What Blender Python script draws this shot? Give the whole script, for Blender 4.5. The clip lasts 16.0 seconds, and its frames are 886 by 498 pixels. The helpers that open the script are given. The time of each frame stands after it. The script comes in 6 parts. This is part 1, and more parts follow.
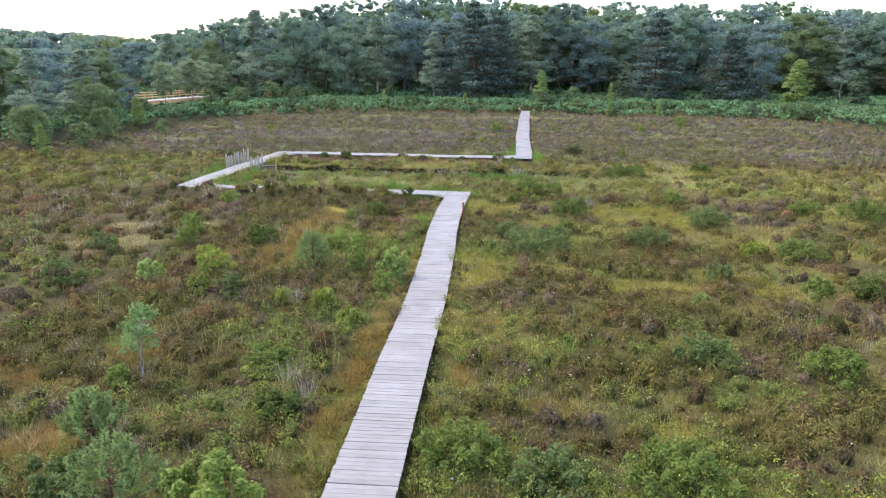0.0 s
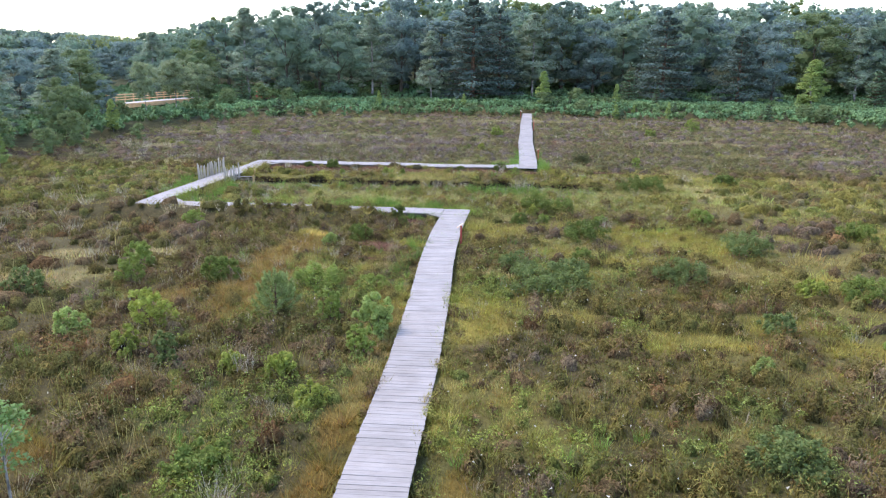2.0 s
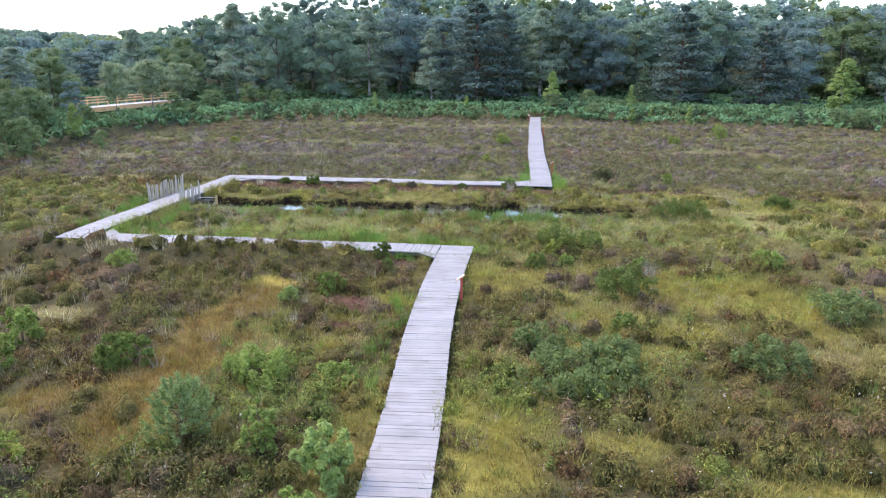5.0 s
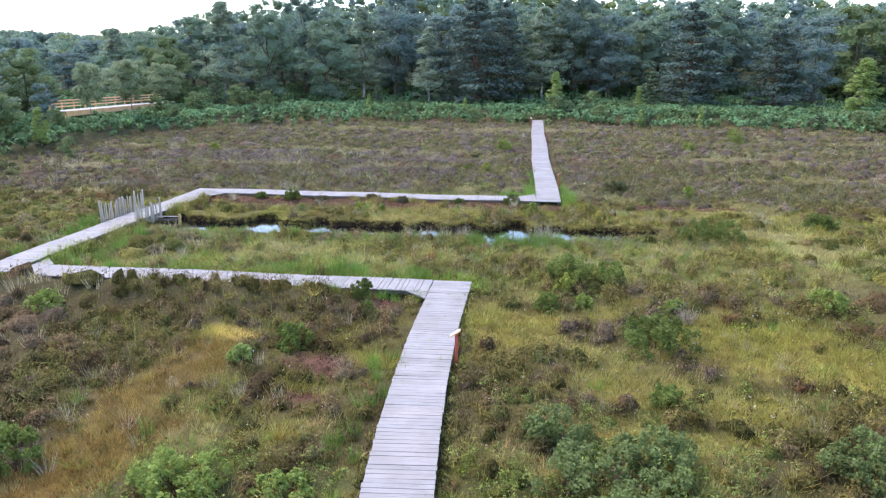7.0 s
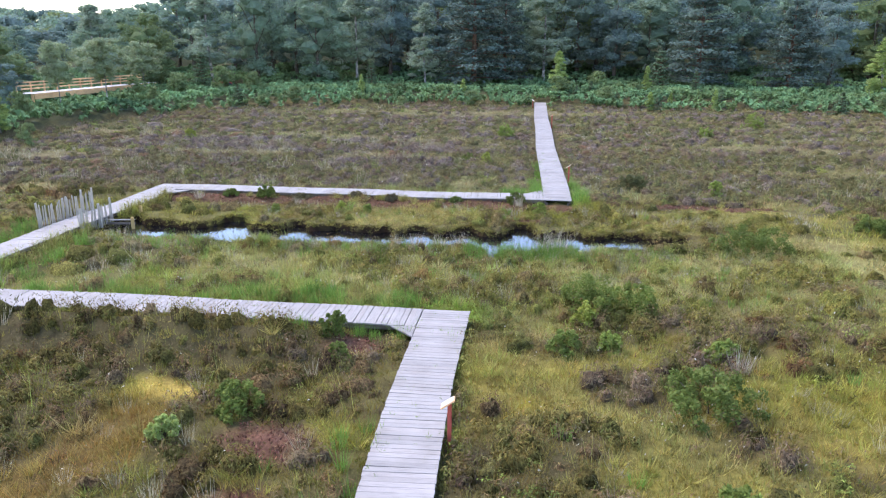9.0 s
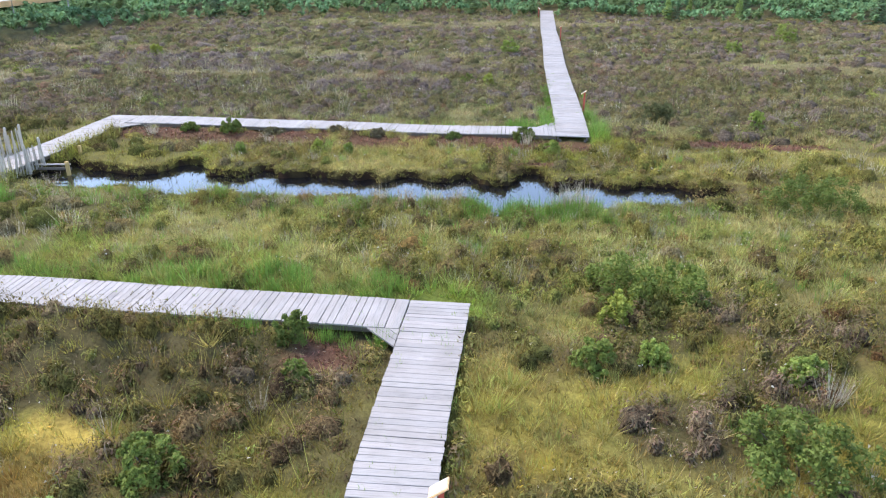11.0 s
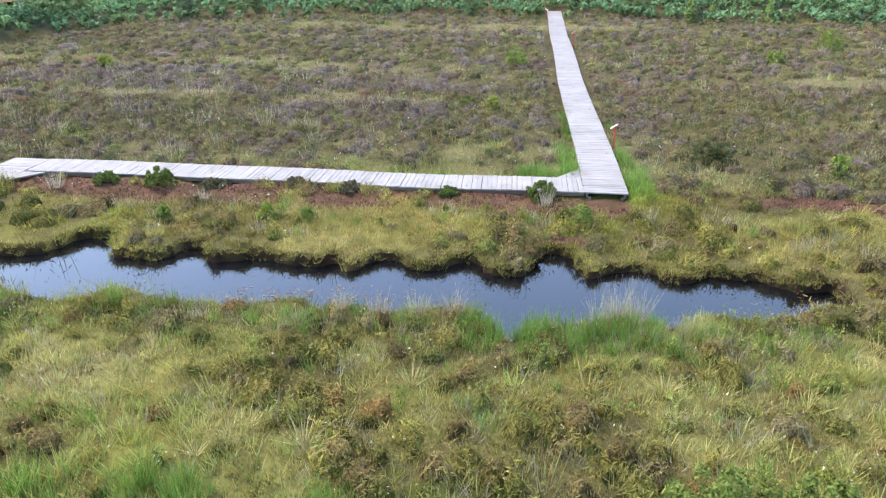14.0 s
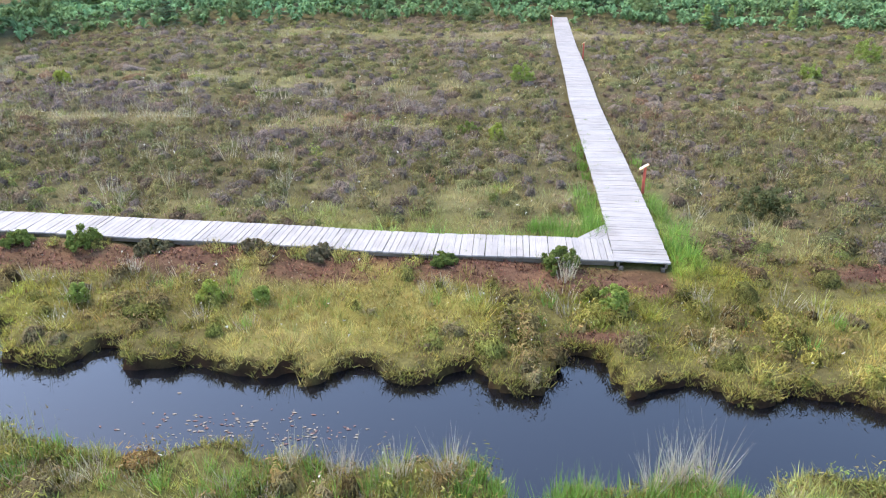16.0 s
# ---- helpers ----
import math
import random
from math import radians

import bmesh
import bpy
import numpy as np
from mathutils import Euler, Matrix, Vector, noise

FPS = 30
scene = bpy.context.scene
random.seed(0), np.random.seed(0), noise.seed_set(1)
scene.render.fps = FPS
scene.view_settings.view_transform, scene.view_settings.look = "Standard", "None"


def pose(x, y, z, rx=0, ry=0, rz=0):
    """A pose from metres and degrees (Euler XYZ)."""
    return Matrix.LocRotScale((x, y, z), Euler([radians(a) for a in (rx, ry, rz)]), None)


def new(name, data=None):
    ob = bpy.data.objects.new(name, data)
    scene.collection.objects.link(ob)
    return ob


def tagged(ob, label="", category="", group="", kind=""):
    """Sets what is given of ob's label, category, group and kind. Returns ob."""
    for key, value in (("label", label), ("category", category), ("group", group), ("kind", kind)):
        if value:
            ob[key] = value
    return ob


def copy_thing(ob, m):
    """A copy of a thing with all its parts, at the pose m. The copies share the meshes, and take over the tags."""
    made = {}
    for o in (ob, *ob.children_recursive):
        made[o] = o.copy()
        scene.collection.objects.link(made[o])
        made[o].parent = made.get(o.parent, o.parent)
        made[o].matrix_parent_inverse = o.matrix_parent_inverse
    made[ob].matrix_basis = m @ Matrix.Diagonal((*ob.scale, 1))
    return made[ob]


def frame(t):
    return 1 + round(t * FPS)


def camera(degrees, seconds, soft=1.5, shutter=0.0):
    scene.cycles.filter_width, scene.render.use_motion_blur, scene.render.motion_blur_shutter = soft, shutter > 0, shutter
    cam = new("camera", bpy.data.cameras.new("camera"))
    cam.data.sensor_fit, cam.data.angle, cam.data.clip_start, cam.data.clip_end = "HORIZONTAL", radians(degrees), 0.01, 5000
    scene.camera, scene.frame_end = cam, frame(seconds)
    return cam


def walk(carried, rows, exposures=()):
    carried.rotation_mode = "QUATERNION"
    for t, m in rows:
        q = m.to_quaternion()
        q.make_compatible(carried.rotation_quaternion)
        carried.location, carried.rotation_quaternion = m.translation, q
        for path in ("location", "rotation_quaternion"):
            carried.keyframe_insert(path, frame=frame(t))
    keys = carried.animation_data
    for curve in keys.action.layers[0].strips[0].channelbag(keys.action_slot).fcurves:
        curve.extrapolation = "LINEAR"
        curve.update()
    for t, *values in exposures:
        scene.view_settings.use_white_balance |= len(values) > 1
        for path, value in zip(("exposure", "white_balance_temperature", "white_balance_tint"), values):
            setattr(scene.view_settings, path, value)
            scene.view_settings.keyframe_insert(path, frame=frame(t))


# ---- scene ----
import collections

cam = camera(62.1, 16.0, soft=1.2)
METRES, EYE, TILT, LEAN, TURN = 39.55, 7.6, 0.0, 0.0, 6.3
ROWS = [
    (0.0, 0.0, 0.0, 0.0, 0.08, -14.58, -0.31),
    (0.5, 0.0013, 0.0327, -0.0001, 0.07, -14.57, -0.31),
    (1.0, 0.0024, 0.0654, -0.0002, 0.06, -14.57, -0.31),
    (1.5, 0.0034, 0.0984, -0.0006, 0.03, -14.57, -0.32),
    (2.0, 0.0045, 0.1312, -0.0008, 0.0, -14.57, -0.32),
    (2.5, 0.0055, 0.1642, -0.001, 0.16, -14.58, -0.33),
    (3.0, 0.0067, 0.197, -0.0013, 0.24, -14.59, -0.33),
    (3.5, 0.0078, 0.2293, -0.0014, 0.24, -14.61, -0.32),
    (4.0, 0.0089, 0.2614, -0.0016, 0.25, -14.61, -0.32),
    (6.5, 0.0153, 0.417, -0.0029, 0.2, -14.59, -0.21),
    (7.0, 0.0168, 0.448, -0.0032, 0.19, -14.58, -0.2),
    (7.5, 0.0183, 0.4786, -0.0032, 0.18, -14.57, -0.2),
    (8.0, 0.0194, 0.5073, -0.0032, 0.15, -14.58, -0.19),
    (8.5, 0.0203, 0.5379, -0.0034, 0.11, -14.57, -0.21),
    (9.0, 0.0211, 0.5679, -0.0045, 0.07, -16.13, -0.2),
    (11.5, 0.0256, 0.7218, -0.0046, -0.06, -23.53, -0.07),
    (12.0, 0.0267, 0.7529, -0.0048, -0.06, -23.54, -0.05),
    (12.5, 0.0277, 0.7839, -0.005, -0.07, -23.56, -0.06),
    (13.0, 0.0285, 0.8152, -0.0053, -0.09, -23.55, -0.05),
    (13.5, 0.0294, 0.8463, -0.0053, -0.1, -23.57, -0.03),
    (14.0, 0.0303, 0.8774, -0.0055, -0.1, -23.56, -0.04),
    (14.5, 0.0312, 0.908, -0.0055, -0.12, -23.56, -0.04),
    (15.0, 0.0322, 0.9386, -0.0055, -0.14, -23.57, -0.03),
    (15.5, 0.0331, 0.9688, -0.0057, -0.14, -23.56, -0.01),
    (16.0, 0.034, 0.9994, -0.0059, -0.15, -23.52, -0.02),
]
EXPOSURE = 2.05
walk(cam, [(t, pose(0, 0, EYE, TILT, LEAN, TURN) @ pose(METRES * x, METRES * y, METRES * z, 90 + pitch, roll, yaw)) for t, x, y, z, yaw, pitch, roll in ROWS],
     exposures=[(0.0, EXPOSURE, 7300, 19), (3.0, EXPOSURE + 0.03, 6850, 20.5), (9.0, EXPOSURE + 0.07, 6850, 20.5), (11.5, EXPOSURE + 0.17, 7250, 15), (16.0, EXPOSURE + 0.38, 7300, 15)])

# ---- light: a bright overcast sky with a veiled sun ----
world = bpy.data.worlds.new("overcast_sky")
scene.world = world
world.use_nodes = True
wn = world.node_tree.nodes
sky = wn.new("ShaderNodeTexSky")
sky.sky_type = "NISHITA"
sky.sun_disc = False
sky.sun_elevation = radians(52)
sky.sun_rotation = radians(-60)
sky.air_density, sky.dust_density, sky.ozone_density = 1.0, 0.35, 3.0
wn["Background"].inputs["Strength"].default_value = 0.15
world.node_tree.links.new(sky.outputs["Color"], wn["Background"].inputs["Color"])

sun_data = bpy.data.lights.new("veiled_sun", "SUN")
sun_data.energy, sun_data.angle, sun_data.color = 1.2, radians(28), (1.0, 0.95, 0.88)
veiled_sun = new("veiled_sun", sun_data)
veiled_sun.matrix_world = pose(0, 0, 60, 38, 0, 240)


# ---- materials ----
def blank(name, rough=0.8, spec=0.2):
    mat = bpy.data.materials.new(name)
    mat.use_nodes = True
    b = mat.node_tree.nodes["Principled BSDF"]
    b.inputs["Roughness"].default_value = rough
    b.inputs["Specular IOR Level"].default_value = spec
    return mat, mat.node_tree.nodes, mat.node_tree.links, b


def noise_node(n, l, scale, detail=4.0, vec=None, rough=0.55):
    t = n.new("ShaderNodeTexNoise")
    t.inputs["Scale"].default_value, t.inputs["Detail"].default_value = scale, detail
    t.inputs["Roughness"].default_value = rough
    if vec is not None:
        l.new(vec, t.inputs["Vector"])
    return t.outputs["Fac"]


def ramp_node(n, l, fac, stops):
    r = n.new("ShaderNodeValToRGB")
    r.color_ramp.elements[0].position, r.color_ramp.elements[0].color = stops[0][0], (*stops[0][1], 1)
    r.color_ramp.elements[1].position, r.color_ramp.elements[1].color = stops[-1][0], (*stops[-1][1], 1)
    for p, c in stops[1:-1]:
        e = r.color_ramp.elements.new(p)
        e.color = (*c, 1)
    l.new(fac, r.inputs["Fac"])
    return r.outputs["Color"]


def mix_node(n, l, a, b, fac, mode="MULTIPLY"):
    m = n.new("ShaderNodeMix")
    m.data_type, m.blend_type = "RGBA", mode
    for sock, v in ((m.inputs["Factor"], fac), (m.inputs["A"], a), (m.inputs["B"], b)):
        if isinstance(v, (int, float)):
            sock.default_value = v
        elif isinstance(v, tuple):
            sock.default_value = (*v, 1)
        else:
            l.new(v, sock)
    return m.outputs["Result"]


def bump_node(n, l, height, strength, distance, b):
    k = n.new("ShaderNodeBump")
    k.inputs["Strength"].default_value, k.inputs["Distance"].default_value = strength, distance
    l.new(height, k.inputs["Height"])
    l.new(k.outputs["Normal"], b.inputs["Normal"])


def place_vec(n, l, stretch=None):
    g = n.new("ShaderNodeNewGeometry").outputs["Position"]
    if not stretch:
        return g
    m = n.new("ShaderNodeMapping")
    m.inputs["Scale"].default_value = stretch
    l.new(g, m.inputs["Vector"])
    return m.outputs["Vector"]


def object_vec(n, l, stretch):
    g = n.new("ShaderNodeTexCoord").outputs["Object"]
    m = n.new("ShaderNodeMapping")
    m.inputs["Scale"].default_value = stretch
    l.new(g, m.inputs["Vector"])
    return m.outputs["Vector"]


def foliage(name, rough=0.75, thin=0.25, spec=0.15, mottle=0.0):
    """Leaves and blades: base colour from the tint, light passing through thin blades."""
    mat, n, l, b = blank(name, rough, spec)
    a = n.new("ShaderNodeAttribute")
    a.attribute_name = "tint"
    v = noise_node(n, l, 0.35, 3.0, place_vec(n, l))
    c = mix_node(n, l, a.outputs["Color"], ramp_node(n, l, v, [(0.3, (0.86, 0.84, 0.8)), (0.7, (1.1, 1.1, 1.05))]), 1.0)
    if mottle:
        k = noise_node(n, l, mottle, 4.0, place_vec(n, l), 0.7)
        c = mix_node(n, l, c, ramp_node(n, l, k, [(0.32, (0.78, 0.8, 0.79)), (0.5, (1.0, 1.0, 1.0)), (0.7, (1.2, 1.18, 1.14))]), 1.0)
    l.new(c, b.inputs["Base Color"])
    tr = n.new("ShaderNodeBsdfTranslucent")
    l.new(c, tr.inputs["Color"])
    m = n.new("ShaderNodeMixShader")
    m.inputs["Fac"].default_value = thin
    l.new(b.outputs["BSDF"], m.inputs[1])
    l.new(tr.outputs["BSDF"], m.inputs[2])
    l.new(m.outputs["Shader"], n["Material Output"].inputs["Surface"])
    return mat


def weathered_wood(name, dark, light, along, gloss=0.7):
    """Sawn timber; the grain runs along the object axis that is not stretched."""
    mat, n, l, b = blank(name, gloss, 0.3)
    vec = object_vec(n, l, along)
    info = n.new("ShaderNodeObjectInfo")
    off = n.new("ShaderNodeVectorMath")
    off.operation = "ADD"
    l.new(vec, off.inputs[0])
    cmb = n.new("ShaderNodeCombineXYZ")
    sc = n.new("ShaderNodeMath")
    sc.operation = "MULTIPLY"
    sc.inputs[1].default_value = 40.0
    l.new(info.outputs["Random"], sc.inputs[0])
    for k in "XYZ":
        l.new(sc.outputs[0], cmb.inputs[k])
    l.new(cmb.outputs[0], off.inputs[1])
    grain = noise_node(n, l, 1.0, 6.0, off.outputs[0], 0.65)
    c = ramp_node(n, l, grain, [(0.25, dark), (0.5, light), (0.8, tuple(min(1, 1.08 * v) for v in light))])
    blot = noise_node(n, l, 1.3, 4.0, place_vec(n, l))
    c = mix_node(n, l, c, ramp_node(n, l, blot, [(0.3, (0.8, 0.79, 0.77)), (0.65, (1.0, 1.0, 1.0))]), 1.0)
    c = mix_node(n, l, c, ramp_node(n, l, info.outputs["Random"], [(0.0, (0.84, 0.84, 0.85)), (0.35, (1.0, 0.98, 0.97)), (0.7, (0.92, 0.93, 0.94)), (1.0, (1.06, 1.04, 1.05))]), 1.0)
    l.new(c, b.inputs["Base Color"])
    bump_node(n, l, grain, 0.35, 0.004, b)
    return mat


M_PLANK = weathered_wood("silvered_larch_boards", (0.188, 0.172, 0.158), (0.318, 0.294, 0.270), (3.0, 55.0, 30.0))
M_BEARER = weathered_wood("damp_brown_timber", (0.06, 0.05, 0.04), (0.16, 0.13, 0.10), (3.0, 40.0, 40.0))
M_PALE = weathered_wood("grey_cleft_chestnut", (0.24, 0.21, 0.165), (0.48, 0.43, 0.36), (30.0, 30.0, 2.0))
M_NEWWOOD = weathered_wood("fresh_sawn_timber", (0.54, 0.30, 0.13), (0.80, 0.47, 0.24), (2.0, 30.0, 30.0))
M_STAKE = weathered_wood("yellow_treated_stake", (0.40, 0.24, 0.08), (0.62, 0.42, 0.16), (30.0, 30.0, 3.0))
M_RED = weathered_wood("red_stained_post", (0.28, 0.05, 0.035), (0.48, 0.09, 0.06), (30.0, 30.0, 3.0))
M_PANEL = weathered_wood("bleached_board", (0.55, 0.50, 0.44), (0.74, 0.70, 0.64), (4.0, 30.0, 30.0), 0.5)
M_GRIT = weathered_wood("pale_gritty_deck", (0.50, 0.46, 0.40), (0.66, 0.62, 0.56), (6.0, 6.0, 6.0))

M_SPRIG = foliage("heather_sprigs", 0.85, 0.15)


def mound_material():
    """Close heather twigs: shaded gaps and lighter shoots painted over the plant's tint."""
    mat, n, l, b = blank("heather_mounds", 0.9, 0.05)
    a = n.new("ShaderNodeAttribute")
    a.attribute_name = "tint"
    p = place_vec(n, l, (1.0, 1.0, 0.7))
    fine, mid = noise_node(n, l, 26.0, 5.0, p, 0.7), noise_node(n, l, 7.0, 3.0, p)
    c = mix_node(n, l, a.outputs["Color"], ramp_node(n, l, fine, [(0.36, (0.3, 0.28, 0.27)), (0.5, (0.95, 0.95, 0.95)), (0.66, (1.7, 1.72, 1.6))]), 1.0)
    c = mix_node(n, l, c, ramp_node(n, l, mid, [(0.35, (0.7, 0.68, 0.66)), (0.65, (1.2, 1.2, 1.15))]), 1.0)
    l.new(c, b.inputs["Base Color"])
    bump_node(n, l, fine, 1.0, 0.12, b)
    return mat


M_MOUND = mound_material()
M_BLADE = foliage("moor_grass_blades", 0.7, 0.3)
M_LEAF = foliage("shrub_leaves", 0.7, 0.3, 0.12)
M_FROND = foliage("bracken_fronds", 0.85, 0.3, 0.05)
M_CROWN = foliage("tree_leaves", 0.8, 0.42, 0.1, 0.9)
M_NEEDLE = foliage("pine_needles", 0.8, 0.2, 0.1)


def bark(name, dark, light, scale):
    mat, n, l, b = blank(name, 0.9, 0.1)
    v = noise_node(n, l, scale, 5.0, object_vec(n, l, (1, 1, 0.4)))
    l.new(ramp_node(n, l, v, [(0.38, dark), (0.6, light)]), b.inputs["Base Color"])
    bump_node(n, l, v, 0.5, 0.02, b)
    return mat


M_BARK = bark("brown_bark", (0.05, 0.04, 0.03), (0.16, 0.13, 0.10), 9)
M_BIRCHBARK = bark("pale_birch_bark", (0.12, 0.11, 0.10), (0.40, 0.38, 0.35), 6)
M_PINEBARK = bark("reddish_pine_bark", (0.07, 0.045, 0.035), (0.20, 0.12, 0.08), 8)


def ground_material():
    mat, n, l, b = blank("peaty_moor_ground", 0.95, 0.1)
    a = n.new("ShaderNodeAttribute")
    a.attribute_name = "tint"
    p = place_vec(n, l)
    fine, mid, broad = noise_node(n, l, 14.0, 6.0, p, 0.7), noise_node(n, l, 2.2, 5.0, p), noise_node(n, l, 0.25, 3.0, p)
    c = mix_node(n, l, a.outputs["Color"], ramp_node(n, l, fine, [(0.3, (0.55, 0.52, 0.46)), (0.55, (1.0, 1.0, 1.0)), (0.8, (1.35, 1.3, 1.1))]), 1.0)
    c = mix_node(n, l, c, ramp_node(n, l, mid, [(0.3, (0.75, 0.72, 0.68)), (0.7, (1.2, 1.2, 1.1))]), 1.0)
    c = mix_node(n, l, c, ramp_node(n, l, broad, [(0.3, (0.9, 0.88, 0.88)), (0.7, (1.08, 1.08, 1.0))]), 1.0)
    l.new(c, b.inputs["Base Color"])
    bump_node(n, l, fine, 0.8, 0.06, b)
    return mat


M_GROUND = ground_material()


def water_material():
    mat, n, l, b = blank("peat_water", 0.02, 0.5)
    b.inputs["Base Color"].default_value = (0.006, 0.006, 0.007, 1)
    b.inputs["IOR"].default_value = 1.56
    v = noise_node(n, l, 2.0, 2.0, place_vec(n, l, (1.0, 2.2, 1.0)))
    bump_node(n, l, v, 0.02, 0.05, b)
    return mat


M_WATER = water_material()


def plain(name, colour, rough, metal=0.0):
    mat, n, l, b = blank(name, rough, 0.5)
    v = noise_node(n, l, 7.0, 4.0, place_vec(n, l))
    l.new(mix_node(n, l, colour, ramp_node(n, l, v, [(0.3, (0.8, 0.8, 0.8)), (0.7, (1.05, 1.05, 1.05))]), 1.0), b.inputs["Base Color"])
    b.inputs["Metallic"].default_value = metal
    return mat


M_REDPAINT = plain("red_machine_paint", (0.55, 0.05, 0.04), 0.35)
M_RUBBER = plain("black_rubber", (0.03, 0.03, 0.03), 0.8)
M_GLASSDARK = plain("dark_cab_glass", (0.04, 0.05, 0.06), 0.08)


# ---- mesh helpers ----
def tri_mesh(name, tris, tints, mat):
    """One mesh from an array of loose triangles (n, 3, 3) and a colour for each, or for each corner."""
    tris = np.ascontiguousarray(tris, dtype=np.float32)
    k = len(tris)
    me = bpy.data.meshes.new(name)
    me.vertices.add(3 * k)
    me.vertices.foreach_set("co", tris.ravel())
    me.loops.add(3 * k)
    me.loops.foreach_set("vertex_index", np.arange(3 * k, dtype=np.int32))
    me.polygons.add(k)
    me.polygons.foreach_set("loop_start", np.arange(0, 3 * k, 3, dtype=np.int32))
    at = me.attributes.new("tint", "FLOAT_COLOR", "POINT")
    c = np.ones((3 * k, 4), dtype=np.float32)
    c[:, :3] = np.clip(np.repeat(tints, 3, axis=0) if np.ndim(tints) == 2 else np.reshape(tints, (-1, 3)), 0, 1)
    at.data.foreach_set("color", c.ravel())
    me.materials.append(mat)
    me.update(calc_edges=True)
    return me


def face_mesh(name, verts, faces, mat, smooth=False):
    me = bpy.data.meshes.new(name)
    me.from_pydata([tuple(v) for v in verts], [], [tuple(f) for f in faces])
    me.materials.append(mat)
    if smooth:
        me.polygons.foreach_set("use_smooth", [True] * len(me.polygons))
    me.update()
    return me


def part(name, me, parent=None, label="", m=None):
    ob = new(name, me)
    if parent is not None:
        ob.parent = parent
    if m is not None:
        ob.matrix_basis = m
    if label:
        ob["label"] = label
    return ob


def board(sx, sy, sz, chamfer=0.006):
    """A board centred on the origin with worn long edges: vertices and faces."""
    x, y, z, c = sx / 2, sy / 2, sz / 2, chamfer
    ring = [(-y, -z), (y, -z), (y, z - c), (y - c, z), (-y + c, z), (-y, z - c)]
    v = [(-x, a, b) for a, b in ring] + [(x, a, b) for a, b in ring]
    f = [(i, (i + 1) % 6, 6 + (i + 1) % 6, 6 + i) for i in range(6)]
    return v, f + [(5, 4, 3, 2, 1, 0), (6, 7, 8, 9, 10, 11)]


def board_mesh(name, sx, sy, sz, mat, chamfer=0.006):
    v, f = board(sx, sy, sz, chamfer)
    return face_mesh(name, v, f, mat)


def stake_mesh(name, w, d, h, mat, tip=0.0, lean=0.0):
    """An upright post with a bevelled or pointed head, standing on z = 0."""
    a, b = w / 2, d / 2
    c = min(a, b) * 0.75 if tip else min(a, b) - 0.008
    b_z = h - (tip or 0.012)
    v = [(-a, -b, 0), (a, -b, 0), (a, b, 0), (-a, b, 0)]
    v += [(-a + lean, -b, b_z), (a + lean, -b, b_z), (a + lean, b, b_z), (-a + lean, b, b_z)]
    q = a - c if tip else a - 0.008
    r = b - c if tip else b - 0.008
    v += [(-q + lean, -r, h), (q + lean, -r, h), (q + lean, r, h), (-q + lean, r, h)]
    f = [(3, 2, 1, 0), (8, 9, 10, 11)]
    for k in (0, 4):
        f += [(k + i, k + (i + 1) % 4, k + 4 + (i + 1) % 4, k + 4 + i) for i in range(4)]
    return face_mesh(name, v, f, mat)


def tube(points, radii, sides=7):
    """Tapered limb along points: vertices and faces."""
    v, f = [], []
    pts = [Vector(p) for p in points]
    for i, (p, r) in enumerate(zip(pts, radii)):
        d = (pts[min(i + 1, len(pts) - 1)] - pts[max(i - 1, 0)]).normalized()
        s = d.orthogonal().normalized()
        u = d.cross(s)
        for k in range(sides):
            a = 2 * math.pi * k / sides
            v.append(p + r * (math.cos(a) * s + math.sin(a) * u))
    for i in range(len(pts) - 1):
        for k in range(sides):
            j = (k + 1) % sides
            f.append((i * sides + k, i * sides + j, (i + 1) * sides + j, (i + 1) * sides + k))
    f.append(tuple(range((len(pts) - 1) * sides, len(pts) * sides)))
    return v, f


def join(pieces):
    v, f = [], []
    for pv, pf in pieces:
        k = len(v)
        v += pv
        f += [tuple(k + i for i in q) for q in pf]
    return v, f


# ---- the lie of the land ----
def lattice(ix, iy, seed):
    h = np.sin(ix * 127.1 + iy * 311.7 + seed * 74.7) * 43758.5453
    return h - np.floor(h)


def patch(x, y, size, seed):
    """Smooth value noise, 0 to 1, with patches of about that size."""
    u, v = np.asarray(x, float) / size + seed * 3.17, np.asarray(y, float) / size - seed * 1.93
    iu, iv = np.floor(u), np.floor(v)
    a, b = u - iu, v - iv
    a, b = a * a * (3 - 2 * a), b * b * (3 - 2 * b)
    return ((lattice(iu, iv, seed) * (1 - a) + lattice(iu + 1, iv, seed) * a) * (1 - b)
            + (lattice(iu, iv + 1, seed) * (1 - a) + lattice(iu + 1, iv + 1, seed) * a) * b)


def fbm(x, y, size, seed):
    return (patch(x, y, size, seed) * 0.55 + patch(x, y, size * 0.47, seed + 11) * 0.3 + patch(x, y, size * 0.21, seed + 23) * 0.15)


def smooth(a, b, v):
    t = np.clip((v - a) / (b - a), 0, 1)
    return t * t * (3 - 2 * t)


WATER = -0.17
